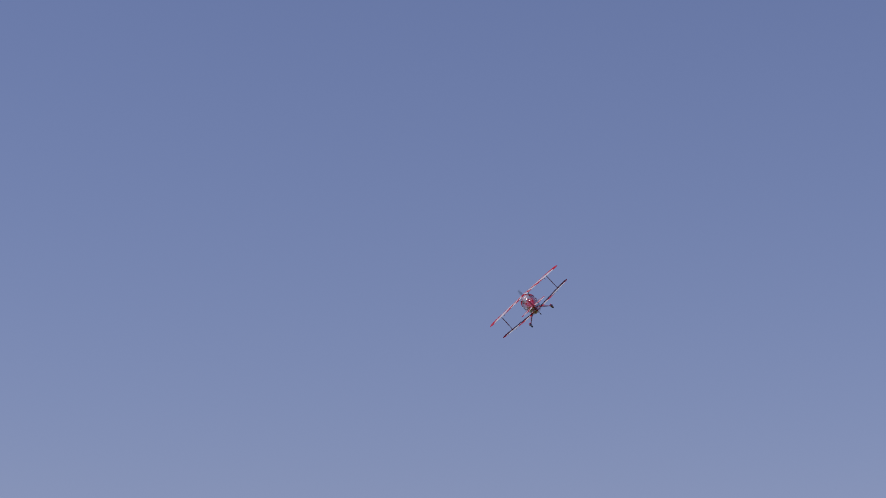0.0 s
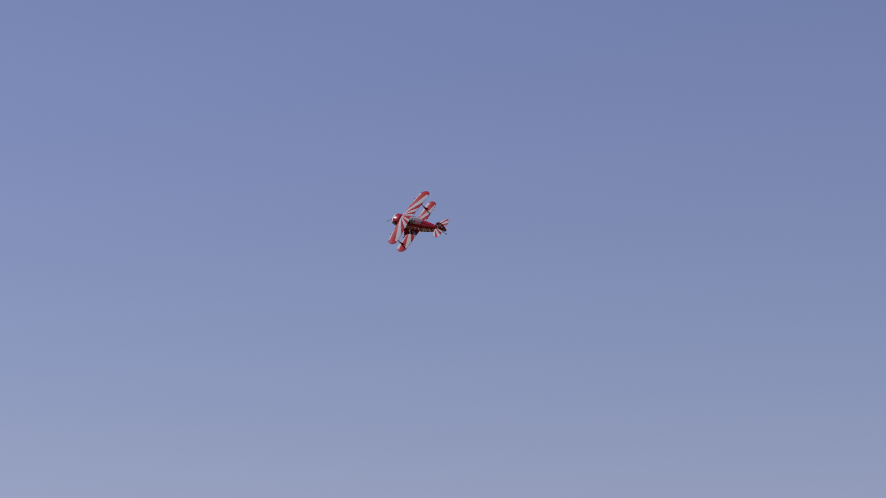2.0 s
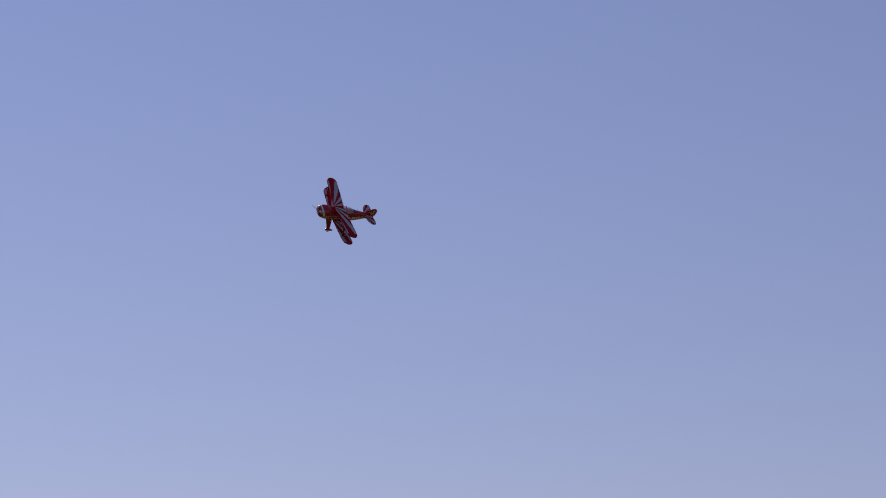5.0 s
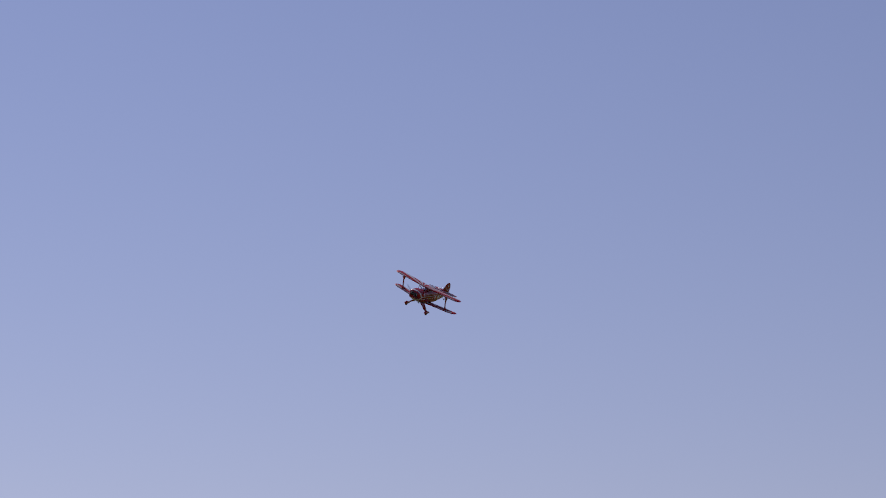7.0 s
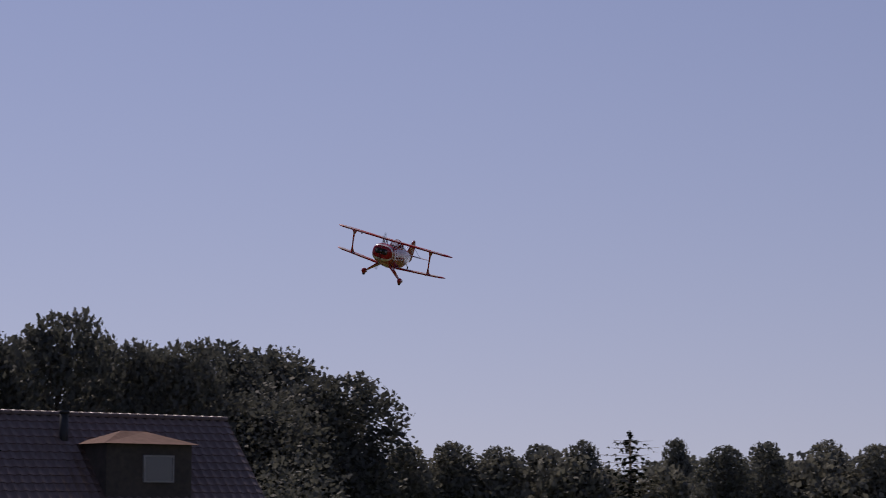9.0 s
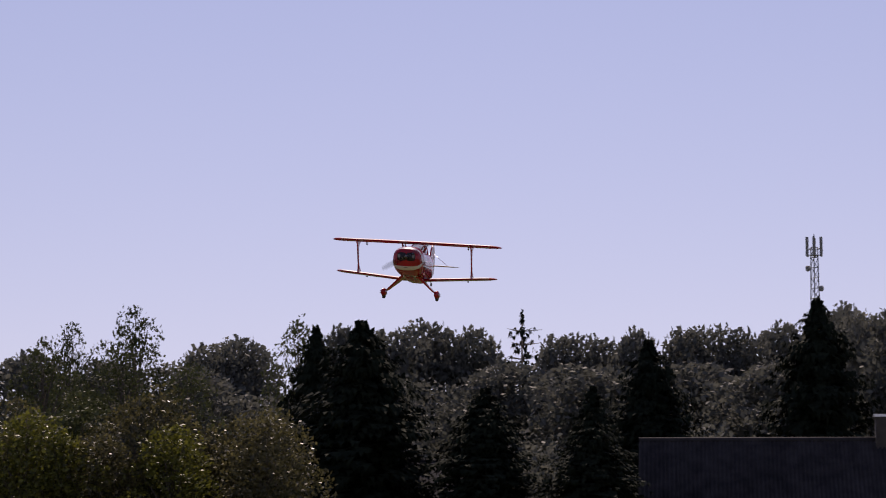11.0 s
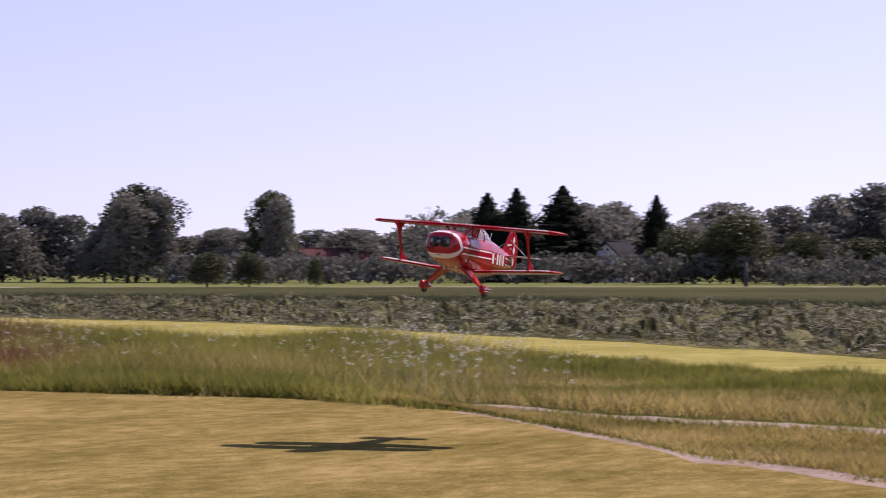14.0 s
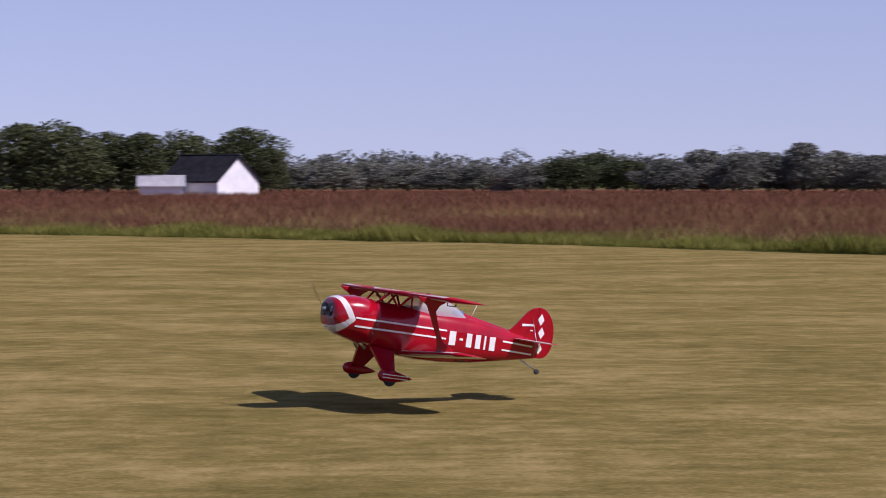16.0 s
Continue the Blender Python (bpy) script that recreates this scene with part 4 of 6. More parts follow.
SIZE = {"oak": (10, 8.5), "wood": (10, 8.5), "far": (10, 8.0), "airy": (10, 7.0), "tall": (10, 5.0), "bush": (3.2, 3.0), "yellow": (3.2, 3.2), "spruce": (8, 4.6), "thin": (12, 2.6)}
GROUP = {"oak": "broadleaf trees", "wood": "trees of the wood", "far": "trees of the far tree line", "airy": "open-crowned trees", "tall": "poplars by the field", "bush": "bushes of the hedge", "yellow": "yellow-green bushes", "spruce": "spruces", "thin": "thin conifers"}
PLANTED = {k: 0 for k in PROTO}


def plant(kind, turn, r, h, w, sink=0.0):
    k = PLANTED[kind]
    PLANTED[kind] += 1
    protos = PROTO[kind]
    ob = protos[k % len(protos)]
    H, W = SIZE[kind]
    m = Matrix.Translation(around(turn, r, -sink)) @ Matrix.Rotation(k * 2.17, 4, "Z") @ Matrix.Diagonal((w / W, w / W, h / H, 1))
    if k < len(protos):
        ob.matrix_world = m
        tagged(ob, group=GROUP[kind])
    else:
        copy_thing(ob, m).matrix_basis = m


def woods(label, t0, t1, r, h0, h1, n, size, depth, seed, material):
    """A far wood's undergrowth and lower crowns, too dense to tell apart."""
    rng = np.random.default_rng(seed)
    lob = []
    t = t0
    while t < t1:
        h = rng.uniform(h0, h1)
        x, y, _ = around(t, r + rng.uniform(-depth, depth))
        s = h * rng.uniform(0.35, 0.55)
        lob.append((x, y, h - s * 0.9, s, s * 0.9))
        lob.append((x + rng.uniform(-1, 1) * s, y + rng.uniform(-1, 1) * s, h * 0.6, s, h * 0.3))
        lob.append((x + rng.uniform(-1, 1) * s, y + rng.uniform(-1, 1) * s, h * 0.35, s * 1.1, h * 0.36))
        t += s * 0.9 * 4000 / r
    v, f = crown_mesh(rng, lob, n, size)
    tagged(raw("woods", v, f, material), label, "woods", kind="stuff")


# ---- buildings ----
def window(parent, x, z, w, h, face, frame_mat):
    """A window on the wall at y = face (towards -y)."""
    win = part("window", join(boxed(x - w / 2, x + w / 2, face - 0.05, face + 0.04, z, z + 0.07), boxed(x - w / 2, x + w / 2, face - 0.05, face + 0.04, z + h - 0.07, z + h), boxed(x - w / 2, x - w / 2 + 0.07, face - 0.05, face + 0.04, z + 0.07, z + h - 0.07), boxed(x + w / 2 - 0.07, x + w / 2, face - 0.05, face + 0.04, z + 0.07, z + h - 0.07), boxed(x - 0.03, x + 0.03, face - 0.045, face + 0.04, z + 0.07, z + h - 0.07)), frame_mat, parent)
    part("pane", boxed(x - w / 2 + 0.07, x + w / 2 - 0.07, face - 0.02, face + 0.02, z + 0.07, z + h - 0.07), M_PANE, win)
    return win


def gable_house(name, label, turn, r, rz, length, width, eave, ridge, wall, roof, windows=(), end_windows=(), over=0.3, sink=0.0):
    """A house with its ridge along x; front wall at -y, gable ends at x. windows: x, z, w, h on the front; end_windows: y, z, w, h on the -x gable."""
    x, y, _ = around(turn, r)
    hs = thing(name, pose(x, y, -sink, 0, 0, rz), label, "building")
    L, W = length / 2, width / 2
    bm = bmesh.new()
    out = [(-W, -0.3), (W, -0.3), (W, eave), (0, ridge), (-W, eave)]
    a = [bm.verts.new((-L, p, q)) for p, q in out]
    b = [bm.verts.new((L, p, q)) for p, q in out]
    bm.faces.new(a)
    bm.faces.new(b[::-1])
    for i in range(5):
        if i not in (2, 3):
            bm.faces.new((a[i], b[i], b[(i + 1) % 5], a[(i + 1) % 5]))
    bmesh.ops.recalc_face_normals(bm, faces=bm.faces)
    part("wall", bm, wall, hs)
    drop = (ridge - eave) / W * over
    for s in (1, -1):
        bm = bmesh.new()
        o = [(s * (W + over), eave - drop + 0.02), (0, ridge + 0.02), (0, ridge + 0.22), (s * (W + over), eave - drop + 0.18)]
        a = [bm.verts.new((-L - over, p, q)) for p, q in o]
        b = [bm.verts.new((L + over, p, q)) for p, q in o]
        bm.faces.new(a)
        bm.faces.new(b[::-1])
        for i in range(4):
            bm.faces.new((a[i], b[i], b[(i + 1) % 4], a[(i + 1) % 4]))
        bmesh.ops.recalc_face_normals(bm, faces=bm.faces)
        part("roof", bm, roof, hs)
    part("ridge_cap", rod((-L - over, 0, ridge + 0.2), (L + over, 0, ridge + 0.2), 0.11, side=(0, 0, 1)), roof, hs)
    for wx, z, w, h in windows:
        window(hs, wx, z, w, h, -W, M_RENDERW)
    for wy, z, w, h in end_windows:
        win = part("window", boxed(-L - 0.05, -L + 0.04, wy - w / 2, wy + w / 2, z, z + h), M_RENDERW, hs)
        part("pane", boxed(-L - 0.07, -L - 0.045, wy - w / 2 + 0.08, wy + w / 2 - 0.08, z + 0.08, z + h - 0.08), M_PANE, win)
    return hs


def car(name, label, turn, r, rz, paint, length=4.3):
    """A small hatchback, nose along x."""
    x, y, _ = around(turn, r)
    c = thing(name, pose(x, y, 0, 0, 0, rz), label, "car")
    k = length / 4.3
    side = [(-2.1, 0.35), (-2.15, 0.75), (-2.0, 0.98), (-1.75, 1.42), (-0.2, 1.48), (0.35, 1.36), (1.0, 0.98), (1.95, 0.85), (2.12, 0.6), (2.1, 0.33)]
    part("body", prism([(p * k, q * k) for p, q in side], -0.85, 0.85, 0.07), paint, c)
    for s in (1, -1):
        part("side_window", prism([(p * k, q * k) for p, q in ((-1.7, 1.02), (-1.58, 1.34), (-0.2, 1.38), (0.28, 1.28), (0.75, 1.02))], min(s * 0.84, s * 0.865), max(s * 0.84, s * 0.865)), M_PANE, c)
        for wx in (-1.3, 1.3):
            part("wheel", wheel(0.32 * k, 0.11, (wx * k, s * 0.76, 0.32 * k)), M_BLACK, c)
        part("headlight", boxed(1.95 * k, 2.12 * k, s * 0.62 - 0.14, s * 0.62 + 0.14, 0.66 * k, 0.80 * k, bevel=0.03), M_RENDERW, c)
    part("windscreen", prism([(0.42 * k, 1.33 * k), (1.0 * k, 1.0 * k), (1.02 * k, 1.02 * k), (0.44 * k, 1.36 * k)], -0.68, 0.68), M_PANE, c)
    return c


def tile_house():
    """The brown tiled house with a dormer, chimney pipe and ridge."""
    h = gable_house("tiled_house", "dark house with a brown tiled roof and dormer", -8640, 92, -93.8, 12.6, 6.0, 2.1, 5.45, M_DARKWOOD, M_CORR, end_windows=[(0.6, 2.6, 0.7, 1.1)])
    W, eave, ridge = 3.0, 2.1, 5.45
    slope = math.atan2(ridge - eave, W)
    run = math.hypot(W + 0.3, (ridge - eave) * (W + 0.3) / W)
    cols, rows = 30, 10
    step, rise = 13.2 / cols, run / 12
    prof = [(-0.5, 0.0), (-0.2, 0.055), (0.1, 0.02), (0.3, 0.0), (0.5, 0.012)]
    bm = bmesh.new()
    lo = [bm.verts.new((u * step, -rise * 0.55, 0.05 + q)) for u, q in prof]
    hi = [bm.verts.new((u * step, rise * 0.55, 0.015 + q)) for u, q in prof]
    un = [bm.verts.new((u * step, -rise * 0.55, 0.0)) for u, q in prof]
    for i in range(len(prof) - 1):
        bm.faces.new((lo[i], lo[i + 1], hi[i + 1], hi[i]))
        bm.faces.new((un[i], un[i + 1], lo[i + 1], lo[i]))
    me = bpy.data.meshes.new("roof_tile")
    bm.to_mesh(me)
    bm.free()
    me.materials.append(M_TILE)
    rest_v, rest_f = [], []
    for j in range(12):
        d = (j + 0.5) * rise
        y, z = -d * math.cos(slope), ridge + 0.23 - d * math.sin(slope)
        for i in range(cols):
            m = Matrix.Translation((-6.6 + (i + 0.5) * step, y, z)) @ Matrix.Rotation(slope, 4, "X")
            if j < rows:
                ob = new("roof_tile", me)
                ob.parent = h
                ob.matrix_basis = m
            else:
                b = len(rest_v)
                rest_v += [tuple(m @ v.co) for v in me.vertices]
                rest_f += [tuple(b + q for q in p.vertices) for p in me.polygons]
    tagged(raw("lower_roof_tiles", rest_v, rest_f, M_TILE, h), kind="stuff")
    part("ridge_tiles", join(*[rod((-6.6 + i * 0.44, 0, 5.70), (-6.6 + i * 0.44 + 0.46, 0, 5.71), 0.14, 0.12, side=(0, 0, 1)) for i in range(30)]), M_TILE, h, "row of brown ridge tiles")
    part("verge_board", rod((-6.62, 0, 5.58), (-6.62, -3.25, 1.95), 0.12, flat=0.4, side=(1, 0, 0)), M_DARKWOOD, h)
    pipe = part("flue_pipe", rod((-1.6, -0.9, 4.0), (-1.6, -0.9, 5.75), 0.17, n=12), M_DARK, h, "black flue pipe")
    part("flue_cap", rod((-1.6, -0.9, 5.7), (-1.6, -0.9, 5.82), 0.21, n=12), M_DARK, pipe)
    dorm = part("dormer", boxed(-0.9, 3.0, -3.0, -0.9, 2.2, 4.5), M_DARKWOOD, h, "dark boarded dormer")
    bm = bmesh.new()
    q = [bm.verts.new(c) for c in ((-1.15, -3.25, 4.5), (3.25, -3.25, 4.5), (3.25, -0.7, 4.5), (-1.15, -0.7, 4.5), (0.45, -1.8, 5.05), (1.75, -1.5, 5.05))]
    for f in ((0, 1, 5, 4), (1, 2, 5), (2, 3, 4, 5), (3, 0, 4), (3, 2, 1, 0)):
        bm.faces.new([q[i] for i in f])
    part("dormer_roof", bm, M_COPPER, h, "brown copper hipped dormer roof")
    w = part("dormer_window", join(boxed(0.75, 2.15, -3.08, -2.98, 3.0, 3.07), boxed(0.75, 2.15, -3.08, -2.98, 4.0, 4.07), boxed(0.75, 0.82, -3.08, -2.98, 3.07, 4.0), boxed(2.08, 2.15, -3.08, -2.98, 3.07, 4.0)), M_RENDERG, h, "grey dormer window")
    part("pane", boxed(0.82, 2.08, -3.06, -3.01, 3.07, 4.0), M_PANE, w)
    return h


def corrugated_barn():
    h = gable_house("outbuilding", "low outbuilding with a weathered corrugated roof", -8120, 84, -114.5, 8.6, 3.8, 1.4, 3.62, M_DARKWOOD, M_CORR)
    run, slope = math.hypot(2.2, 2.57), math.atan2(2.22, 1.9)
    v, f = [], []
    for i in range(60):
        x = -4.55 + i * 0.1525
        b = len(v)
        for d in (0.05, run):
            y, z = -d * math.cos(slope), 3.86 - d * math.sin(slope)
            v += [(x - 0.05, y, z), (x, y, z + 0.055), (x + 0.05, y, z)]
        f += [(b, b + 1, b + 4, b + 3), (b + 1, b + 2, b + 5, b + 4)]
    raw("corrugation", v, f, M_CORR, h)
    c = part("chimney", boxed(4.0, 4.55, -0.3, 0.3, 3.0, 4.65, bevel=0.02), M_DARKWOOD, h, "dark chimney")
    part("chimney_cap", boxed(3.95, 4.6, -0.35, 0.35, 4.65, 4.75), M_STEEL, c)
    return h


tile_house()
corrugated_barn()


def mast():
    """A lattice mast with panel aerials near its top."""
    x, y, _ = around(-8211, 250)
    m = thing("radio_mast", pose(x, y, 0, 0, 0, 30), "grey lattice radio mast with panel aerials", "mast")
    top = 30.3
    for k in range(3):
        a = 2.094 * k
        part("mast_leg", rod((1.0 * math.cos(a), 1.0 * math.sin(a), 0), (0.42 * math.cos(a), 0.42 * math.sin(a), top - 1.0), 0.075, 0.06), M_GREYMETAL, m)
    br = []
    n = 26
    for k in range(n):
        z0, z1 = (top - 1) * k / n, (top - 1) * (k + 1) / n
        r0, r1 = 1.0 - 0.58 * k / n, 1.0 - 0.58 * (k + 1) / n
        for j in range(3):
            a, b = 2.094 * j, 2.094 * (j + 1)
            br.append(rod((r0 * math.cos(a), r0 * math.sin(a), z0), (r1 * math.cos(b), r1 * math.sin(b), z1), 0.04, n=4))
            br.append(rod((r1 * math.cos(a), r1 * math.sin(a), z1), (r1 * math.cos(b), r1 * math.sin(b), z1), 0.035, n=4))
    part("lattice", join(*br), M_GREYMETAL, m)
    for k in range(6):
        a = 1.047 * k
        x0, y0 = 0.88 * math.cos(a), 0.88 * math.sin(a)
        pan = part("panel_aerial", boxed(x0 - 0.13, x0 + 0.13, y0 - 0.09, y0 + 0.09, top - 2.0, top + 0.1, bevel=0.03), M_RENDERG, m, "pale panel aerial")
        part("bracket", rod((0.3 * math.cos(a), 0.3 * math.sin(a), top - 1.2), (x0, y0, top - 1.2), 0.04), M_GREYMETAL, pan)
    part("ring", join(*[rod((0.55 * math.cos(0.785 * k), 0.55 * math.sin(0.785 * k), top - 1.9), (0.55 * math.cos(0.785 * (k + 1)), 0.55 * math.sin(0.785 * (k + 1)), top - 1.9), 0.05) for k in range(8)]), M_GREYMETAL, m)
    part("top_rod", rod((0, 0, top - 1.2), (0, 0, top + 0.5), 0.04), M_GREYMETAL, m)
    for z, s in ((top - 3.3, 1), (top - 5.6, -1)):
        part("dish", rod((s * 0.7, 0, z), (s * 0.95, 0, z), 0.3, 0.33, 16), M_RENDERG, m, "small round dish")


mast()

# ---- houses, sheds and cars along the horizon ----
gable_house("garage", "grey garage with a dark gable roof", -7515, 97.0, -45.7, 6.00, 4.20, 1.60, 3.10, M_RENDERG, M_ROOFBLACK, [], [])
gable_house("farmhouse", "grey rendered farmhouse gable with small windows", -5665, 205.0, 6.9, 9.00, 4.60, 2.40, 4.95, M_RENDERG, M_ROOFBLACK, [], [(-0.1, 3.0, 0.8, 0.8), (1.0, 0.9, 1.0, 1.0)])
gable_house("farm_barn", "long dark barn with a black roof", -5791, 207.0, -83.0, 9.00, 5.40, 2.00, 5.20, M_DARKWOOD, M_ROOFBLACK, [], [])
gable_house("cottage", "white cottage gable among trees", -4708, 240.0, 2.6, 7.00, 4.60, 2.00, 4.10, M_RENDERW, M_ROOFBLACK, [], [])
gable_house("dark_house", "dark roofed house in the tree line", -5041, 245.0, -67.2, 6.50, 6.00, 2.20, 4.00, M_BRICK, M_ROOFBLACK, [], [])
gable_house("shed", "small pale shed beside trees", -5268, 240.0, -75.5, 1.60, 2.00, 1.60, 2.20, M_RENDERW, M_ROOFPALE, [], [])
gable_house("grey_barn", "low mauve-grey barn far behind the field", -4204, 300.0, -57.2, 8.50, 7.00, 2.00, 3.90, M_BRICK, M_ROOFRED, [], [])
gable_house("small_white_house", "small white house wall between trees", -4033, 290.0, -57.8, 3.00, 4.00, 1.60, 2.30, M_RENDERW, M_ROOFPALE, [], [])
gable_house("pale_roofed_house", "low house with a pale grey roof", -2960, 260.0, -38.4, 9.50, 8.00, 1.30, 2.90, M_RENDERG, M_ROOFPALE, [], [])
gable_house("pale_roofed_house", "low white house with a pale hipped gable", -3063, 255.0, -13.9, 6.00, 6.00, 1.20, 2.80, M_RENDERG, M_ROOFPALE, [], [])
gable_house("long_pale_roof", "long low house with a pale roof", -3361, 270.0, -50.1, 8.00, 7.00, 2.40, 4.00, M_BRICK, M_ROOFPALE, [], [])
gable_house("white_cottage", "white gabled cottage with a grey roof", -2405, 255.0, -86.5, 8.50, 7.00, 3.00, 5.80, M_RENDERW, M_ROOFPALE, [(-1.5, 0.9, 1.0, 1.1), (1.5, 0.9, 1.0, 1.1)], [(0, 0.9, 1.0, 1.2)])
gable_house("black_roofed_house", "white house with a black tiled roof", -2236, 250.0, -22.0, 10.50, 7.00, 2.00, 5.00, M_RENDERW, M_ROOFBLACK, [(-3, 0.8, 1.2, 1.1), (0, 0.8, 1.2, 1.1), (3, 0.8, 1.2, 1.1)], [])
gable_house("grey_roofed_house", "long house with a pale weathered roof", -2156, 275.0, -26.9, 12.00, 7.00, 2.60, 6.20, M_RENDERW, M_ROOFPALE, [], [])
gable_house("white_bungalow", "small white bungalow with a pale roof", -2749, 270.0, -34.4, 4.20, 5.00, 1.20, 2.80, M_RENDERG, M_ROOFPALE, [], [])
gable_house("red_roofed_house", "house with a dull red roof and white gable", -1333, 255.0, 2.9, 6.60, 5.00, 1.20, 3.50, M_RENDERW, M_ROOFRED, [(-1.5, 0.7, 0.9, 1.0)], [])
gable_house("brick_house", "brown house with a pale hipped roof", -1250, 262.0, 52.1, 5.00, 4.50, 1.40, 3.40, M_BRICK, M_ROOFPALE, [], [])
gable_house("white_house", "low white house with a pale roof", -1031, 265.0, -14.8, 4.80, 5.00, 1.00, 2.40, M_RENDERW, M_ROOFPALE, [], [])
gable_house("blue_grey_house", "low house with a blue-grey roof", -951, 268.0, -1.6, 3.60, 4.50, 1.30, 2.50, M_RENDERG, M_ROOFBLUE, [], [])
gable_house("low_shed", "low white shed with a pale roof", -1101, 270.0, -15.8, 2.60, 4.00, 0.80, 1.90, M_RENDERW, M_ROOFPALE, [], [])
gable_house("white_farmhouse", "white farmhouse with a black roof and gable", 410, 250.0, -42.1, 9.00, 6.00, 1.60, 4.20, M_RENDERW, M_ROOFBLACK, [], [])
gable_house("farm_annexe", "low white annexe beside a farmhouse", 496, 246.0, 7.1, 4.60, 4.00, 1.00, 1.90, M_RENDERW, M_ROOFPALE, [], [])
gable_house("far_cottage", "tiny cottage with a red roof in the tree line", -103, 330.0, -1.5, 3.40, 3.00, 1.00, 1.80, M_RENDERG, M_ROOFRED, [], [])


def big_shed():
    """The long pale workshop with a dark roof and six dark window bays."""
    h = gable_house("workshop_hall", "long white workshop hall with a dark blue roof", -1730, 252.6, 30.2, 29, 20, 3.5, 6.9, M_RENDERW, M_ROOFBLUE, over=0.25)
    L, W = 29.0 / 2, 20.0 / 2
    for k in range(6):
        x = -L + 1.9 + k * 4.1
        b = part("window_bay", boxed(x - 1.25, x + 1.25, -W - 0.06, -W + 0.02, 0.3, 2.75), M_RENDERG, h, "dark glazed window bay")
        for s in (-0.61, 0.61):
            part("pane", boxed(x + s - 0.56, x + s + 0.56, -W - 0.08, -W - 0.05, 0.4, 2.65), M_PANE, b)
        part("pilaster", boxed(x + 1.75, x + 2.35, -W - 0.14, -W + 0.02, 0, 3.1), M_RENDERW, h)
    part("gutter", rod((-L - 0.2, -W - 0.3, 3.2), (L + 0.2, -W - 0.3, 3.2), 0.1, side=(0, 0, 1)), M_RENDERG, h)
    for y, w in ((5.6, 1.2), (-5.2, 1.4)):
        part("side_door", boxed(-L - 0.06, -L + 0.02, y - w / 2, y + w / 2, 0, 2.2, bevel=0.02), M_RENDERG, h, "pale side door")


big_shed()


def pole(name, label, turn, r, h, rad, arm=0.0, mat=None):
    x, y, _ = around(turn, r)
    p = thing(name, pose(x, y, 0, 0, 0, math.degrees(turn / 4000)), label, "pole")
    part("shaft", rod((0, 0, -0.2), (0, 0, h), rad, rad * 0.7, 8), mat or M_GREYMETAL, p)
    if arm:
        part("arm", rod((0, 0, h - 0.05), (arm, 0, h + 0.1), rad * 0.5), M_GREYMETAL, p)
        part("lamp_head", boxed(arm - 0.1, arm + 0.6, -0.12, 0.12, h + 0.05, h + 0.2, bevel=0.04), M_GREYMETAL, p)
    else:
        part("cap", boxed(-rad * 1.5, rad * 1.5, -rad * 1.5, rad * 1.5, h, h + rad), mat or M_POST, p)
    return p


car("parked_car", "silver car parked by the far road", -3949, 225.0, -56.6, M_CARSILVER, 3.9)
car("parked_car", "blue-grey car parked by the far road", -4245, 222.0, -56.8, M_CARBLUE, 4.1)
car("parked_car", "silver car parked among houses", -2510, 238.0, -36.0, M_CARSILVER, 4.2)
car("parked_car", "white van beside the workshop hall", -1982, 226.0, 51.6, M_RENDERW, 4.6)
car("parked_car", "silver car parked beside a house", -1210, 240.0, -12.3, M_CARSILVER, 4.2)
car("parked_car", "blue-grey car parked beside a house", -1260, 242.0, -18.1, M_CARBLUE, 4.0)
car("parked_car", "white car beside a cottage", -4649, 225.0, -66.6, M_CARSILVER, 4.0)
pole("street_lamp", "grey street lamp on a tall pole", -5245, 220.0, 6.28, 0.110, 0.6, None)
pole("marker_post", "dark marker post in the far field", -4933, 185.0, 2.25, 0.180, 0.0, M_DARKWOOD)
pole("fence_post", "thin grey fence post in the field", -5481, 185.0, 1.23, 0.050, 0.0, M_POST)
pole("thin_pole", "thin leaning pole at the field's edge", -5639, 64.0, 1.28, 0.015, 0.0, M_POST)
pole("street_lamp", "grey street lamp on a tall pole", -5893, 200.0, 6.80, 0.070, 0.6, None)
pole("fence_post", "thin grey fence post in the field", -5878, 182.0, 1.37, 0.050, 0.0, M_POST)
pole("fence_post", "thin grey fence post in the field", -5811, 188.0, 0.57, 0.050, 0.0, M_POST)
pole("fence_post", "thin grey fence post in the field", -5841, 188.0, 0.57, 0.050, 0.0, M_POST)
pole("fence_post", "thin grey fence post in the field", -5687, 188.0, 0.57, 0.050, 0.0, M_POST)
pole("fence_post", "thin grey fence post in the field", -5727, 188.0, 0.57, 0.050, 0.0, M_POST)
pole("fence_post", "thin grey fence post in the field", -5916, 188.0, 0.57, 0.050, 0.0, M_POST)
pole("fence_post", "thin grey fence post in the field", -5408, 188.0, 0.57, 0.050, 0.0, M_POST)
def lean_to():
    """A grey board hut with a metal roof among the bushes."""
    x, y, _ = around(-6547, 57.6)
    h = thing("board_hut", pose(x, y, 0, 0, 0, -93.8), "small grey board hut with a metal roof in bushes", "hut")
    for i in range(6):
        part("board", boxed(-0.15 + i * 0.1, -0.06 + i * 0.1, -0.02, 0.02 + 0.004 * (i % 2), 0, 0.92 + 0.02 * (i % 3)), M_POST, h)
    for i in range(9):
        part("side_board", boxed(-1.0 + i * 0.095, -0.915 + i * 0.095, 0.35, 0.39, 0, 0.9), M_POST, h)
    part("roof", prism([(-1.05, 0.92), (0.75, 1.28), (0.75, 1.34), (-1.05, 0.98)], 0.0, 1.6), M_GREYMETAL, h, "pale metal sheet roof")


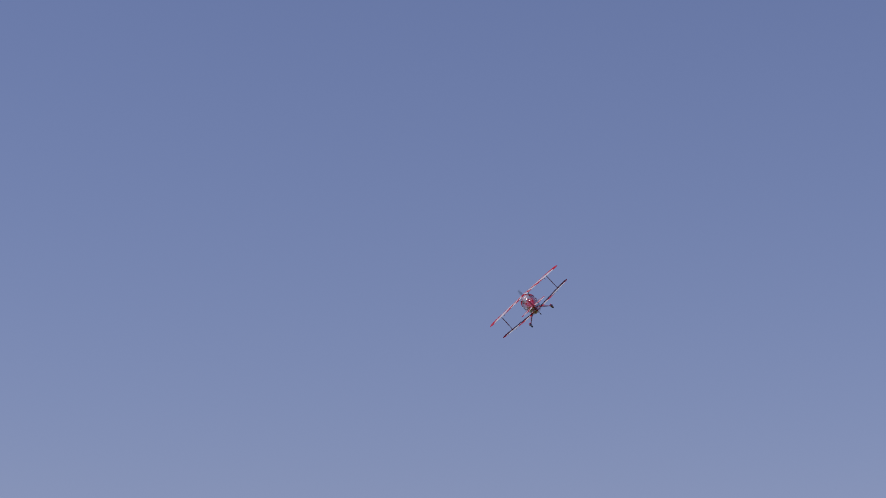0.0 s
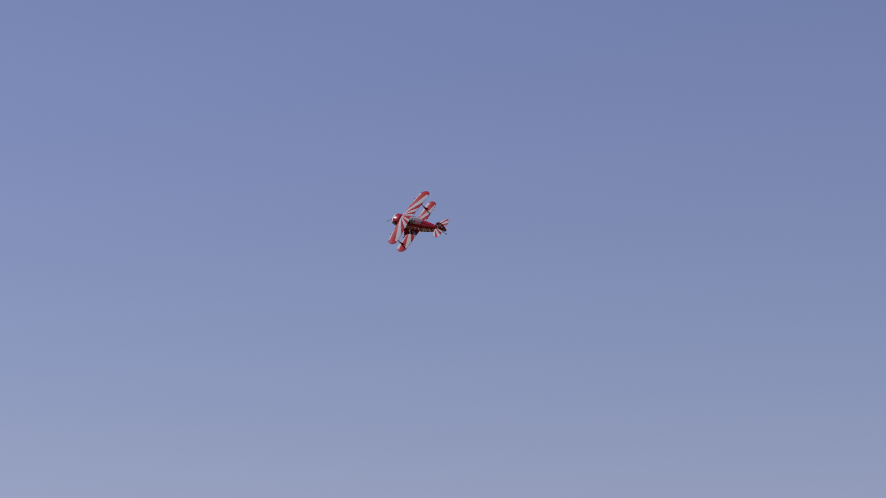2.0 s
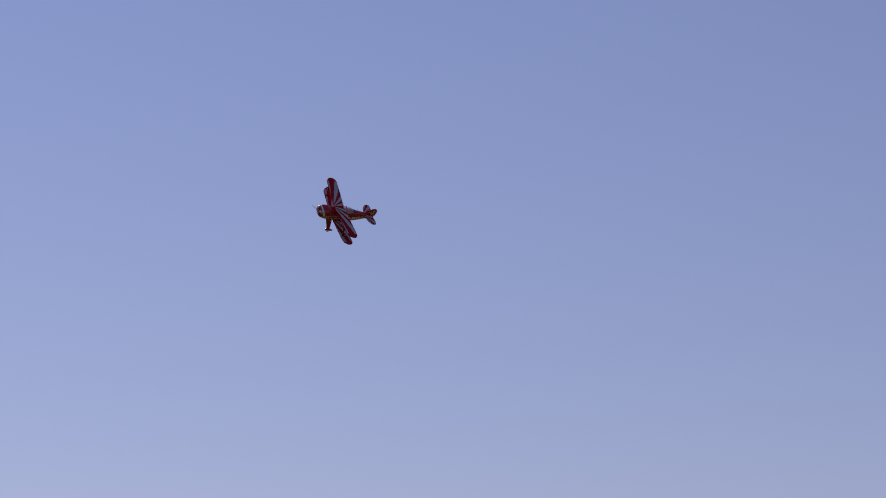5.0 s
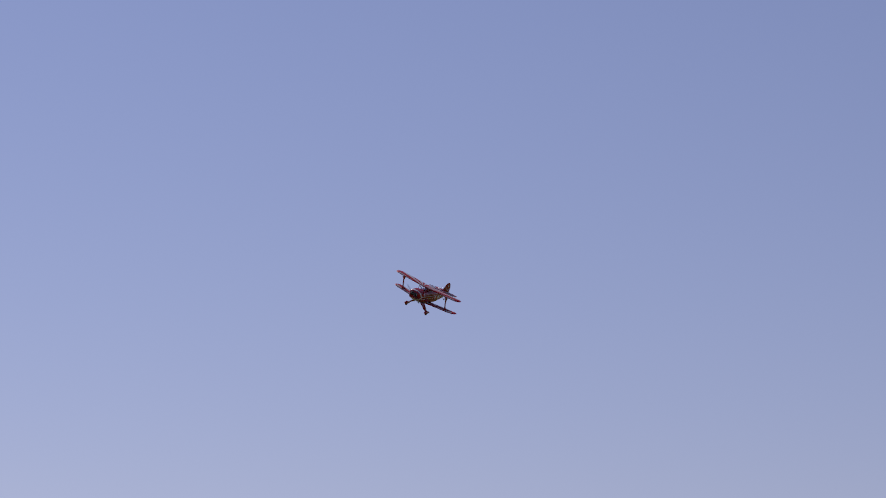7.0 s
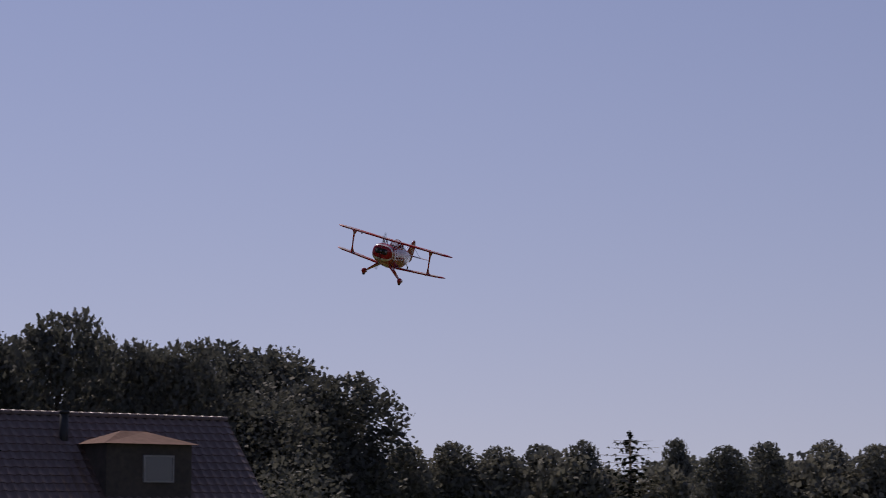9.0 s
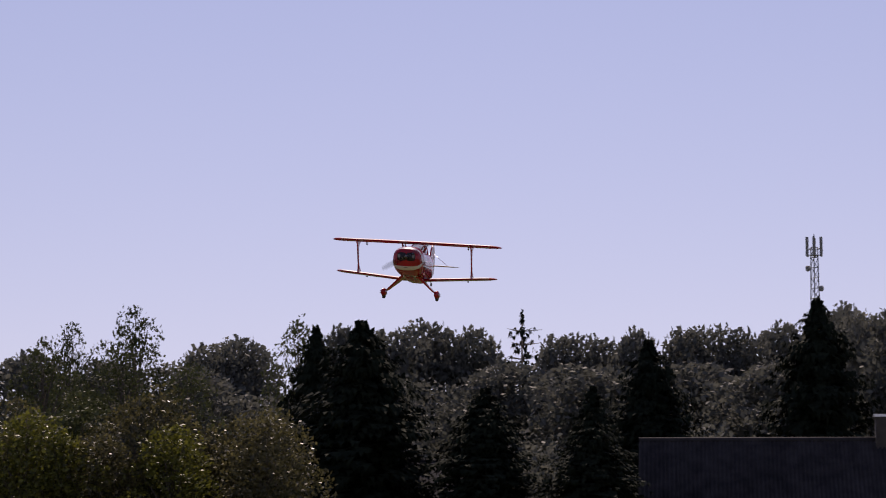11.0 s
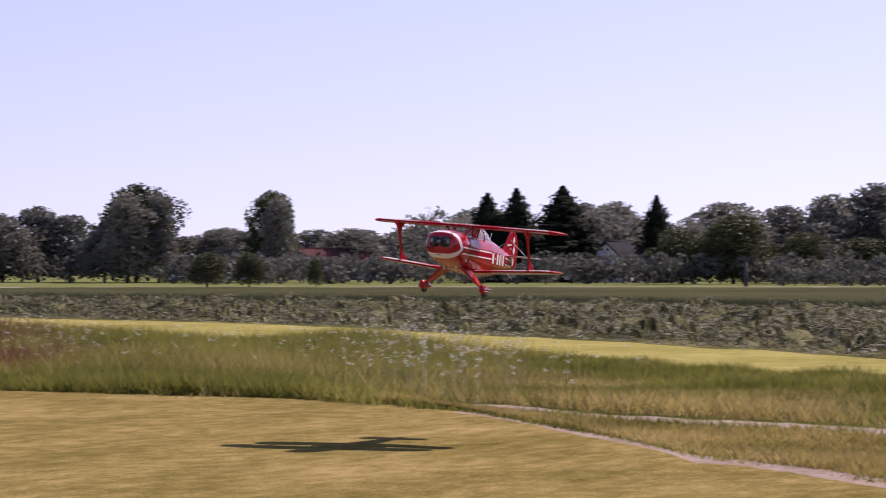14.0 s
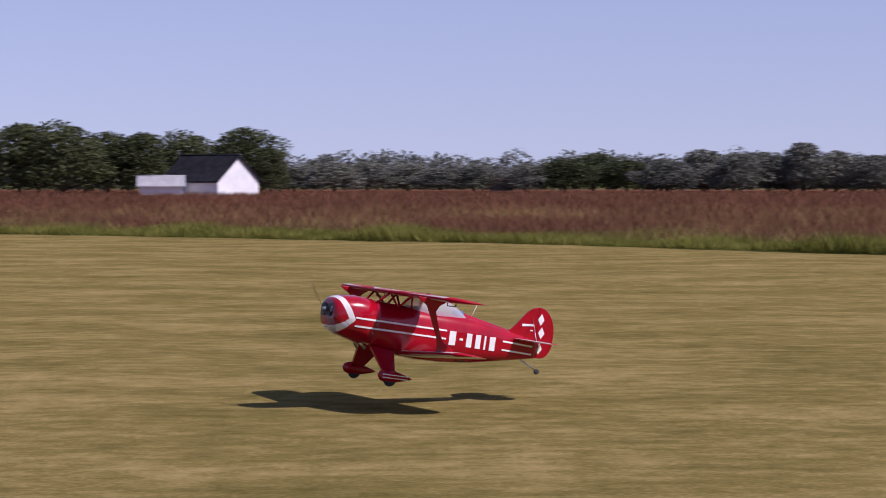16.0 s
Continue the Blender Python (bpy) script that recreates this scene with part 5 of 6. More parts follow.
lean_to()
def net_frame():
    """A leaning net frame and a grey box by the big spruce."""
    x, y, _ = around(-5991, 57)
    n = thing("net_frame", pose(x, y, 0, 0, 0, -85.8), "thin dark leaning frame with a net", "frame")
    part("left_rod", rod((-0.72, 0, 0), (-0.42, 0.2, 1.45), 0.02), M_DARKWOOD, n)
    part("right_rod", rod((-0.30, 0, 0), (-0.34, 0.2, 1.2), 0.015), M_POST, n)
    part("cross_rod", rod((-0.44, 0.2, 1.4), (-0.34, 0.2, 1.15), 0.012), M_POST, n)
    b = thing("grey_box", pose(x, y, 0, 0, 0, -85.8), "low grey wooden box under a spruce", "box")
    part("box_body", boxed(-0.18, 0.45, -0.2, 0.4, 0, 0.55, bevel=0.02), M_POST, b)
    part("box_lid", boxed(-0.21, 0.48, -0.23, 0.43, 0.55, 0.60, bevel=0.01), M_POST, b)


net_frame()
def sheet_bundle():
    """A pale crumpled sheet lying on the hay."""
    x, y, _ = around(-5605, 63)
    v, f = [], []
    for i in range(9):
        for j in range(6):
            v.append((x + i * 0.07, y + j * 0.08, 0.12 + 0.12 * abs(noise.noise((i * 0.6, j * 0.6, 2.0)))))
    for i in range(8):
        for j in range(5):
            f.append((i * 6 + j, i * 6 + j + 1, i * 6 + j + 7, i * 6 + j + 6))
    ob = raw("plastic_sheet", v, f, M_RENDERW)
    ob.modifiers.new("thick", "SOLIDIFY").thickness = -0.1
    tagged(ob, "pale crumpled plastic sheet on cut hay", "sheet")


sheet_bundle()
def container():
    x, y, _ = around(-2086, 235)
    c = thing("yellow_container", pose(x, y, 0, 0, 0, -29.9), "yellow steel container beside the hall", "container")
    part("body", boxed(-3.2, 3.2, -1.2, 1.2, 0.1, 2.5, bevel=0.05), M_YELLOW, c)
    for i in range(10):
        part("rib", boxed(-2.9 + i * 0.64, -2.75 + i * 0.64, -1.26, -1.2, 0.2, 2.4), M_YELLOW, c)
    part("base_rail", boxed(-3.2, 3.2, -1.15, 1.15, 0, 0.1), M_DARK, c)


container()
road_car = car("road_car", "dark red car driving along the far road", -5600, 200, 0, M_CARDARK, 4.2)

# ---- trees and bushes ----
plant("far", -9195, 192.0, 7.93, 6.26)
plant("far", -9272, 193.9, 8.14, 6.32)
plant("far", -9360, 194.7, 7.83, 6.35)
plant("far", -9433, 197.1, 8.10, 5.72)
plant("far", -9507, 193.8, 8.29, 4.92)
plant("far", -9676, 196.8, 8.49, 3.57)
plant("far", -9756, 182.5, 7.44, 5.95)
plant("far", -9826, 189.4, 7.99, 5.49)
plant("far", -9936, 197.1, 8.35, 5.72)
plant("far", -10015, 192.4, 7.76, 6.28)
plant("far", -10095, 196.4, 7.69, 6.41)
plant("far", -10175, 183.8, 6.88, 6.00)
plant("far", -10245, 189.5, 7.38, 5.50)
plant("far", -10290, 185.9, 8.02, 4.04)
plant("far", -10354, 190.7, 7.51, 6.22)
plant("far", -10443, 191.2, 6.76, 6.24)
plant("far", -10531, 182.2, 6.38, 5.94)
plant("far", -10619, 185.5, 6.24, 6.05)
plant("far", -10706, 186.5, 6.36, 5.41)
plant("far", -10793, 196.7, 7.01, 6.42)
plant("far", -10878, 194.3, 7.18, 6.34)
plant("thin", -9591, 175.0, 8.16, 5.71)
woods("dense dark wood along the horizon", -11200, -9150, 200, 5.6, 7.6, 60000, 0.34, 8, 201, M_LEAF_FAR_HAZE)
plant("wood", -8872, 184.6, 15.86, 13.15)
plant("wood", -8968, 194.8, 16.40, 13.88)
plant("wood", -9063, 184.2, 13.30, 13.13)
plant("wood", -8376, 182.3, 17.83, 11.26)
plant("wood", -8470, 172.5, 15.66, 8.20)
plant("wood", -8584, 170.0, 16.99, 10.50)
plant("wood", -8658, 187.4, 16.55, 8.01)
plant("wood", -8726, 174.2, 15.27, 8.27)
plant("wood", -8804, 174.3, 15.28, 8.28)
plant("wood", -8266, 220.8, 20.48, 9.44)
plant("wood", -8321, 219.5, 19.10, 9.38)
plant("wood", -8525, 212.5, 18.54, 10.09)
plant("wood", -8421, 220.5, 18.91, 9.43)
plant("wood", -8765, 215.5, 17.98, 9.21)
plant("wood", -7143, 202.8, 15.75, 10.60)
plant("wood", -7202, 195.3, 15.61, 10.20)
plant("wood", -7382, 207.1, 17.75, 7.87)
plant("wood", -7462, 203.1, 17.03, 9.64)
plant("wood", -7532, 207.5, 18.04, 10.84)
plant("wood", -7616, 206.3, 17.54, 9.80)
plant("wood", -7761, 196.8, 16.11, 8.41)
plant("wood", -7836, 197.8, 15.89, 8.46)
plant("wood", -7901, 194.7, 16.54, 7.40)
plant("wood", -7985, 194.3, 16.51, 9.23)
plant("wood", -8069, 193.0, 16.32, 9.17)
plant("wood", -8157, 196.8, 17.10, 9.35)
plant("wood", -8235, 201.6, 18.29, 10.54)
plant("wood", -8308, 192.1, 17.30, 9.12)
plant("airy", -7015, 166.1, 16.09, 7.06)
plant("airy", -7302, 164.0, 15.17, 6.15)
plant("airy", -6898, 163.9, 14.59, 4.92)
plant("thin", -7696, 190.0, 17.30, 5.17)
plant("wood", -6839, 173.8, 12.99, 10.73)
plant("wood", -6956, 169.8, 12.08, 9.68)
plant("wood", -7103, 167.8, 11.54, 10.36)
plant("wood", -7412, 169.8, 12.08, 12.10)
plant("wood", -7671, 172.5, 12.25, 12.29)
plant("wood", -7821, 164.7, 11.36, 12.52)
plant("wood", -8000, 175.7, 12.45, 12.52)
plant("wood", -8147, 164.3, 11.74, 11.70)
woods("dense wood of dark broadleaf trees", -9050, -6900, 185, 9.0, 13.0, 110000, 0.25, 9, 202, M_LEAF_WOOD_HAZE)
woods("low scrub before the wood", -9000, -7300, 140, 4.0, 6.5, 16000, 0.22, 8, 203, M_LEAF_WOOD_HAZE)
plant("spruce", -7412, 93.5, 8.93, 8.65)
plant("spruce", -7332, 102.1, 9.31, 5.94)
plant("spruce", -7631, 91.0, 6.02, 6.40)
plant("spruce", -7919, 101.7, 8.70, 6.70)
plant("spruce", -8215, 99.2, 10.21, 7.69)
plant("spruce", -7821, 92.0, 6.13, 4.63)
plant("spruce", -7816, 80.0, 4.64, 4.56)
plant("airy", -6995, 120.3, 10.11, 4.51)
plant("airy", -6855, 118.0, 10.16, 5.02)
plant("airy", -7109, 118.2, 9.08, 4.43)
plant("oak", -6920, 123.1, 7.54, 6.69)
plant("oak", -7040, 127.7, 7.28, 6.02)
plant("bush", -6300, 56.3, 2.39, 2.81)
plant("bush", -6380, 57.6, 2.37, 2.70)
plant("bush", -6460, 58.0, 3.12, 2.73)
plant("bush", -6539, 58.1, 2.46, 2.73)
plant("bush", -6628, 56.6, 2.55, 2.65)
plant("bush", -6706, 56.7, 2.86, 2.65)
plant("bush", -6784, 57.1, 3.31, 2.68)
plant("bush", -6872, 57.7, 3.04, 2.89)
plant("bush", -6949, 56.1, 3.26, 2.97)
plant("bush", -7044, 57.6, 4.30, 3.24)
plant("bush", -7138, 57.7, 3.43, 3.25)
plant("bush", -7222, 57.9, 3.92, 3.08)
plant("bush", -7248, 55.9, 3.67, 3.14)
plant("bush", -6340, 60.8, 2.48, 2.85)
plant("bush", -6499, 61.5, 2.76, 2.89)
plant("bush", -6667, 62.3, 3.63, 2.92)
plant("bush", -6833, 63.3, 4.17, 2.96)
plant("bush", -7006, 61.5, 4.28, 3.08)
plant("yellow", -6647, 56.5, 2.82, 3.35)
plant("yellow", -6833, 56.1, 3.89, 3.50)
plant("yellow", -6891, 55.8, 3.39, 2.96)
plant("yellow", -7082, 55.8, 3.53, 3.31)
plant("spruce", -6135, 57.0, 5.30, 4.84)
plant("spruce", -6086, 57.8, 3.70, 3.61)
plant("spruce", -6188, 58.4, 3.95, 3.50)
plant("bush", -6245, 56.5, 1.74, 1.84)
plant("far", -5360, 244.8, 10.29, 9.76)
plant("far", -5437, 243.3, 11.45, 8.82)
plant("far", -5510, 244.4, 12.11, 9.74)
plant("far", -5589, 253.0, 12.35, 9.17)
plant("far", -5643, 257.9, 11.92, 8.42)
plant("far", -5771, 244.6, 13.65, 7.98)
plant("far", -5901, 242.8, 13.62, 10.56)
plant("far", -5971, 257.8, 13.97, 8.41)
plant("far", -6041, 250.5, 12.87, 9.08)
plant("far", -6121, 248.5, 12.16, 9.01)
plant("far", -6300, 245.8, 11.43, 8.02)
plant("far", -6350, 251.5, 12.29, 8.21)
plant("far", -6420, 255.2, 11.68, 9.25)
plant("far", -6470, 249.3, 11.88, 7.23)
plant("far", -6529, 248.7, 12.92, 9.92)
plant("far", -6598, 242.9, 11.92, 7.92)
plant("far", -6687, 256.7, 14.43, 10.23)
plant("far", -6755, 242.5, 12.51, 7.91)
plant("far", -5457, 215.0, 9.93, 14.81)
plant("far", -5732, 217.0, 9.30, 9.44)
plant("far", -5931, 212.8, 6.65, 6.17)
plant("far", -5672, 216.4, 8.63, 7.84)
plant("far", -5991, 217.7, 8.68, 9.47)
plant("oak", -5846, 215.8, 10.50, 10.95)
plant("oak", -5574, 216.7, 4.31, 7.86)
plant("far", -5781, 212.6, 7.45, 6.94)
plant("far", -5379, 214.6, 6.43, 9.34)
plant("far", -5535, 212.9, 6.39, 9.26)
plant("thin", -5707, 230.0, 13.44, 6.25)
plant("oak", -6843, 111.4, 6.06, 4.84)
plant("oak", -6920, 109.2, 5.97, 5.54)
plant("far", -6588, 119.6, 5.49, 7.81)
plant("far", -6460, 124.0, 5.32, 8.09)
plant("far", -6350, 122.8, 4.98, 8.01)
plant("far", -6716, 123.8, 5.93, 8.08)
woods("dense wood behind the fields", -7000, -4350, 265, 5.5, 8.8, 110000, 0.26, 12, 204, M_LEAF_FAR_HAZE)
woods("overgrown hedgerow under the trees", -6300, -3900, 214, 1.6, 3.2, 22000, 0.28, 4, 209, M_LEAF_WOOD_HAZE)
woods("clipped hedge round a farmhouse garden", -6300, -5000, 196, 1.0, 1.6, 9000, 0.20, 1.5, 205, M_LEAF_WOOD_HAZE)
plant("far", -4645, 259.1, 9.05, 8.45)
plant("far", -4708, 259.8, 9.20, 8.47)
plant("far", -4891, 264.6, 9.14, 11.51)
plant("far", -5001, 259.6, 8.67, 10.35)
plant("far", -5081, 255.8, 9.85, 9.27)
plant("far", -5156, 258.1, 11.08, 11.23)
plant("far", -5240, 252.9, 9.44, 9.17)
plant("far", -5320, 257.5, 10.42, 8.40)
plant("far", -5400, 269.8, 10.17, 8.80)
plant("spruce", -4612, 237.8, 9.98, 11.0)
plant("spruce", -4479, 235.8, 9.2, 7.6)
plant("spruce", -4530, 235.0, 9.7, 7.6)
plant("spruce", -4777, 234.0, 8.9, 6.5)
plant("oak", -4911, 215.1, 6.55, 8.58)
plant("oak", -4822, 217.3, 5.24, 7.09)
plant("oak", -5031, 223.4, 4.89, 6.48)
plant("oak", -5131, 224.4, 4.52, 7.32)
plant("oak", -5211, 218.3, 6.35, 6.33)
plant("oak", -5310, 223.4, 4.50, 7.29)
plant("oak", -4981, 223.3, 3.94, 4.86)
plant("oak", -5280, 222.3, 4.10, 4.03)
plant("oak", -3860, 235.7, 9.85, 10.72)
plant("oak", -4097, 236.0, 9.57, 6.90)
plant("oak", -3241, 234.5, 7.40, 6.10)
plant("tall", -4109, 231.2, 9.11, 4.34)
plant("tall", -3845, 228.7, 9.20, 5.72)
plant("tall", -3900, 229.9, 9.24, 4.60)
plant("tall", -3256, 231.6, 6.52, 4.63)
plant("far", -3690, 242.3, 8.08, 7.87)
plant("far", -3630, 237.5, 7.12, 7.72)
plant("far", -3582, 245.3, 6.81, 5.58)
plant("far", -3745, 241.8, 7.22, 7.86)
plant("far", -3496, 241.0, 6.60, 8.61)
plant("far", -3805, 234.1, 5.99, 6.09)
plant("far", -3949, 240.6, 4.91, 7.04)
plant("far", -3999, 237.0, 5.45, 6.16)
plant("far", -3919, 242.1, 4.93, 6.29)
plant("far", -3181, 239.6, 6.39, 5.45)
plant("far", -3321, 243.8, 4.46, 7.13)
plant("far", -3381, 241.8, 4.02, 8.64)
plant("far", -3441, 243.6, 4.95, 6.33)
plant("far", -3541, 238.2, 4.87, 6.97)
plant("far", -2790, 332.3, 5.50, 8.64)
plant("far", -2843, 333.8, 5.69, 7.59)
plant("far", -2896, 335.3, 5.20, 6.54)
plant("far", -2984, 327.6, 6.10, 9.58)
plant("far", -3063, 335.5, 5.71, 8.72)
plant("far", -3132, 335.9, 5.21, 7.64)
plant("far", -4018, 333.0, 7.43, 10.82)
plant("far", -4087, 337.6, 6.24, 9.88)
plant("far", -4175, 337.3, 7.25, 12.06)
plant("far", -4253, 330.3, 7.13, 11.81)
plant("far", -4330, 330.5, 6.97, 11.81)
plant("far", -4407, 324.7, 7.28, 10.55)
plant("oak", -3984, 181.3, 2.73, 3.54)
plant("oak", -4175, 181.7, 2.28, 1.65)
plant("oak", -4058, 179.9, 2.72, 2.92)
plant("far", -4009, 302.3, 6.81, 9.86)
plant("far", -4058, 302.6, 6.52, 8.78)
plant("far", -4236, 302.8, 6.82, 12.07)
plant("far", -4356, 296.1, 7.00, 9.66)
plant("far", -4416, 303.4, 7.44, 9.90)
plant("far", -4466, 301.0, 9.65, 14.18)
plant("far", -4521, 302.0, 8.55, 9.85)
plant("bush", -2940, 149.8, 2.24, 2.62)
plant("bush", -2989, 150.2, 2.31, 2.63)
woods("distant wooded rise", -4100, -2000, 420, 6.0, 8.0, 34000, 0.6, 12, 206, M_LEAF_FAR_HAZE)
woods("hedge along the far field", -4300, -2700, 236, 1.8, 3.2, 8000, 0.25, 2, 207, M_LEAF_WOOD_HAZE)
plant("oak", -2410, 286.1, 13.90, 17.67)
plant("oak", -2366, 285.5, 12.31, 10.21)
plant("oak", -2455, 285.9, 11.61, 11.15)
plant("oak", -1883, 283.1, 10.09, 6.44)
plant("airy", -2525, 283.6, 10.11, 7.80)
plant("far", -1997, 299.3, 7.59, 9.73)
plant("far", -2046, 301.8, 6.50, 8.83)
plant("far", -2126, 296.6, 8.13, 8.68)
plant("far", -2236, 302.2, 7.27, 9.82)
plant("far", -2296, 301.6, 7.78, 8.82)
plant("far", -2555, 294.5, 7.12, 6.70)
plant("far", -2500, 299.7, 6.09, 7.79)
plant("far", -2655, 296.7, 7.53, 7.71)
plant("far", -2700, 294.6, 4.55, 4.79)
plant("far", -2784, 295.6, 5.30, 8.65)
plant("far", -2853, 297.8, 4.58, 7.74)
plant("far", -2893, 296.2, 3.82, 5.78)
plant("far", -2981, 296.3, 4.93, 7.70)
plant("far", -3049, 294.4, 4.18, 7.66)
plant("tall", -2575, 279.9, 7.06, 4.20)
plant("tall", -2660, 279.5, 7.19, 4.89)
plant("bush", -2932, 150.2, 1.98, 2.63)
plant("bush", -2976, 150.2, 2.09, 2.25)
plant("far", -395, 315.8, 4.44, 9.24)
plant("far", -457, 326.5, 6.17, 9.55)
plant("far", -511, 312.0, 5.42, 8.11)
plant("far", -570, 318.5, 5.66, 10.35)
plant("far", -633, 316.5, 6.98, 8.23)
plant("far", -688, 318.6, 5.82, 8.28)
plant("far", -757, 313.8, 5.13, 9.18)
plant("far", -806, 325.3, 6.40, 8.46)
plant("far", -866, 318.0, 6.13, 8.27)
plant("far", -936, 312.6, 6.68, 8.13)
plant("far", -981, 321.8, 7.15, 8.37)
plant("far", -1026, 313.5, 5.75, 8.15)
plant("far", -1101, 320.7, 7.29, 9.38)
plant("far", -1165, 317.4, 5.65, 9.28)
plant("far", -1215, 321.3, 7.30, 9.40)
plant("far", -1275, 327.3, 6.59, 8.51)
plant("far", -1325, 325.1, 7.21, 9.51)
plant("far", -1395, 318.7, 7.26, 9.32)
plant("far", -1465, 325.0, 6.56, 8.45)
plant("far", -1510, 322.3, 6.11, 6.28)
woods("far tree line behind the meadow", -2900, 1400, 345, 4.5, 6.6, 110000, 0.30, 8, 208, M_LEAF_FAR_HAZE)
plant("oak", 740, 263.4, 8.19, 10.27)
plant("oak", 667, 260.7, 8.12, 11.01)
plant("oak", 589, 266.2, 7.06, 9.51)
plant("oak", 530, 265.8, 7.25, 7.77)
plant("oak", 452, 270.5, 7.28, 10.55)
plant("oak", 353, 270.6, 7.69, 11.43)
plant("oak", 303, 266.3, 5.46, 5.19)
plant("far", 831, 288.8, 8.10, 11.26)
plant("far", 927, 293.1, 7.46, 11.43)
plant("far", 706, 286.0, 5.75, 9.30)
plant("far", 628, 286.9, 5.76, 9.32)
plant("far", 481, 290.5, 5.59, 9.44)
plant("far", 263, 331.8, 3.76, 9.71)
plant("far", 193, 324.3, 4.19, 9.48)
plant("far", 133, 332.1, 4.42, 9.71)
plant("far", 63, 336.3, 4.12, 9.84)
plant("far", 3, 328.0, 3.57, 8.53)
plant("far", -55, 328.9, 3.98, 8.55)
plant("far", -145, 325.6, 4.04, 8.47)
plant("oak", -215, 327.5, 4.96, 10.64)
plant("oak", -265, 335.7, 5.54, 10.91)
plant("oak", -325, 328.6, 4.56, 9.61)
plant("far", -384, 337.4, 4.89, 9.87)
plant("far", -463, 336.6, 4.38, 9.85)
plant("far", -522, 331.5, 4.67, 9.70)
plant("far", -611, 326.2, 3.96, 9.54)
plant("far", -669, 337.7, 4.30, 8.78)
plant("far", -718, 329.9, 5.06, 9.65)
plant("far", -776, 328.6, 4.56, 9.61)
plant("far", 1021, 327.1, 7.73, 12.76)
plant("far", 1114, 337.7, 6.50, 13.17)
plant("far", 1206, 329.9, 4.90, 12.86)


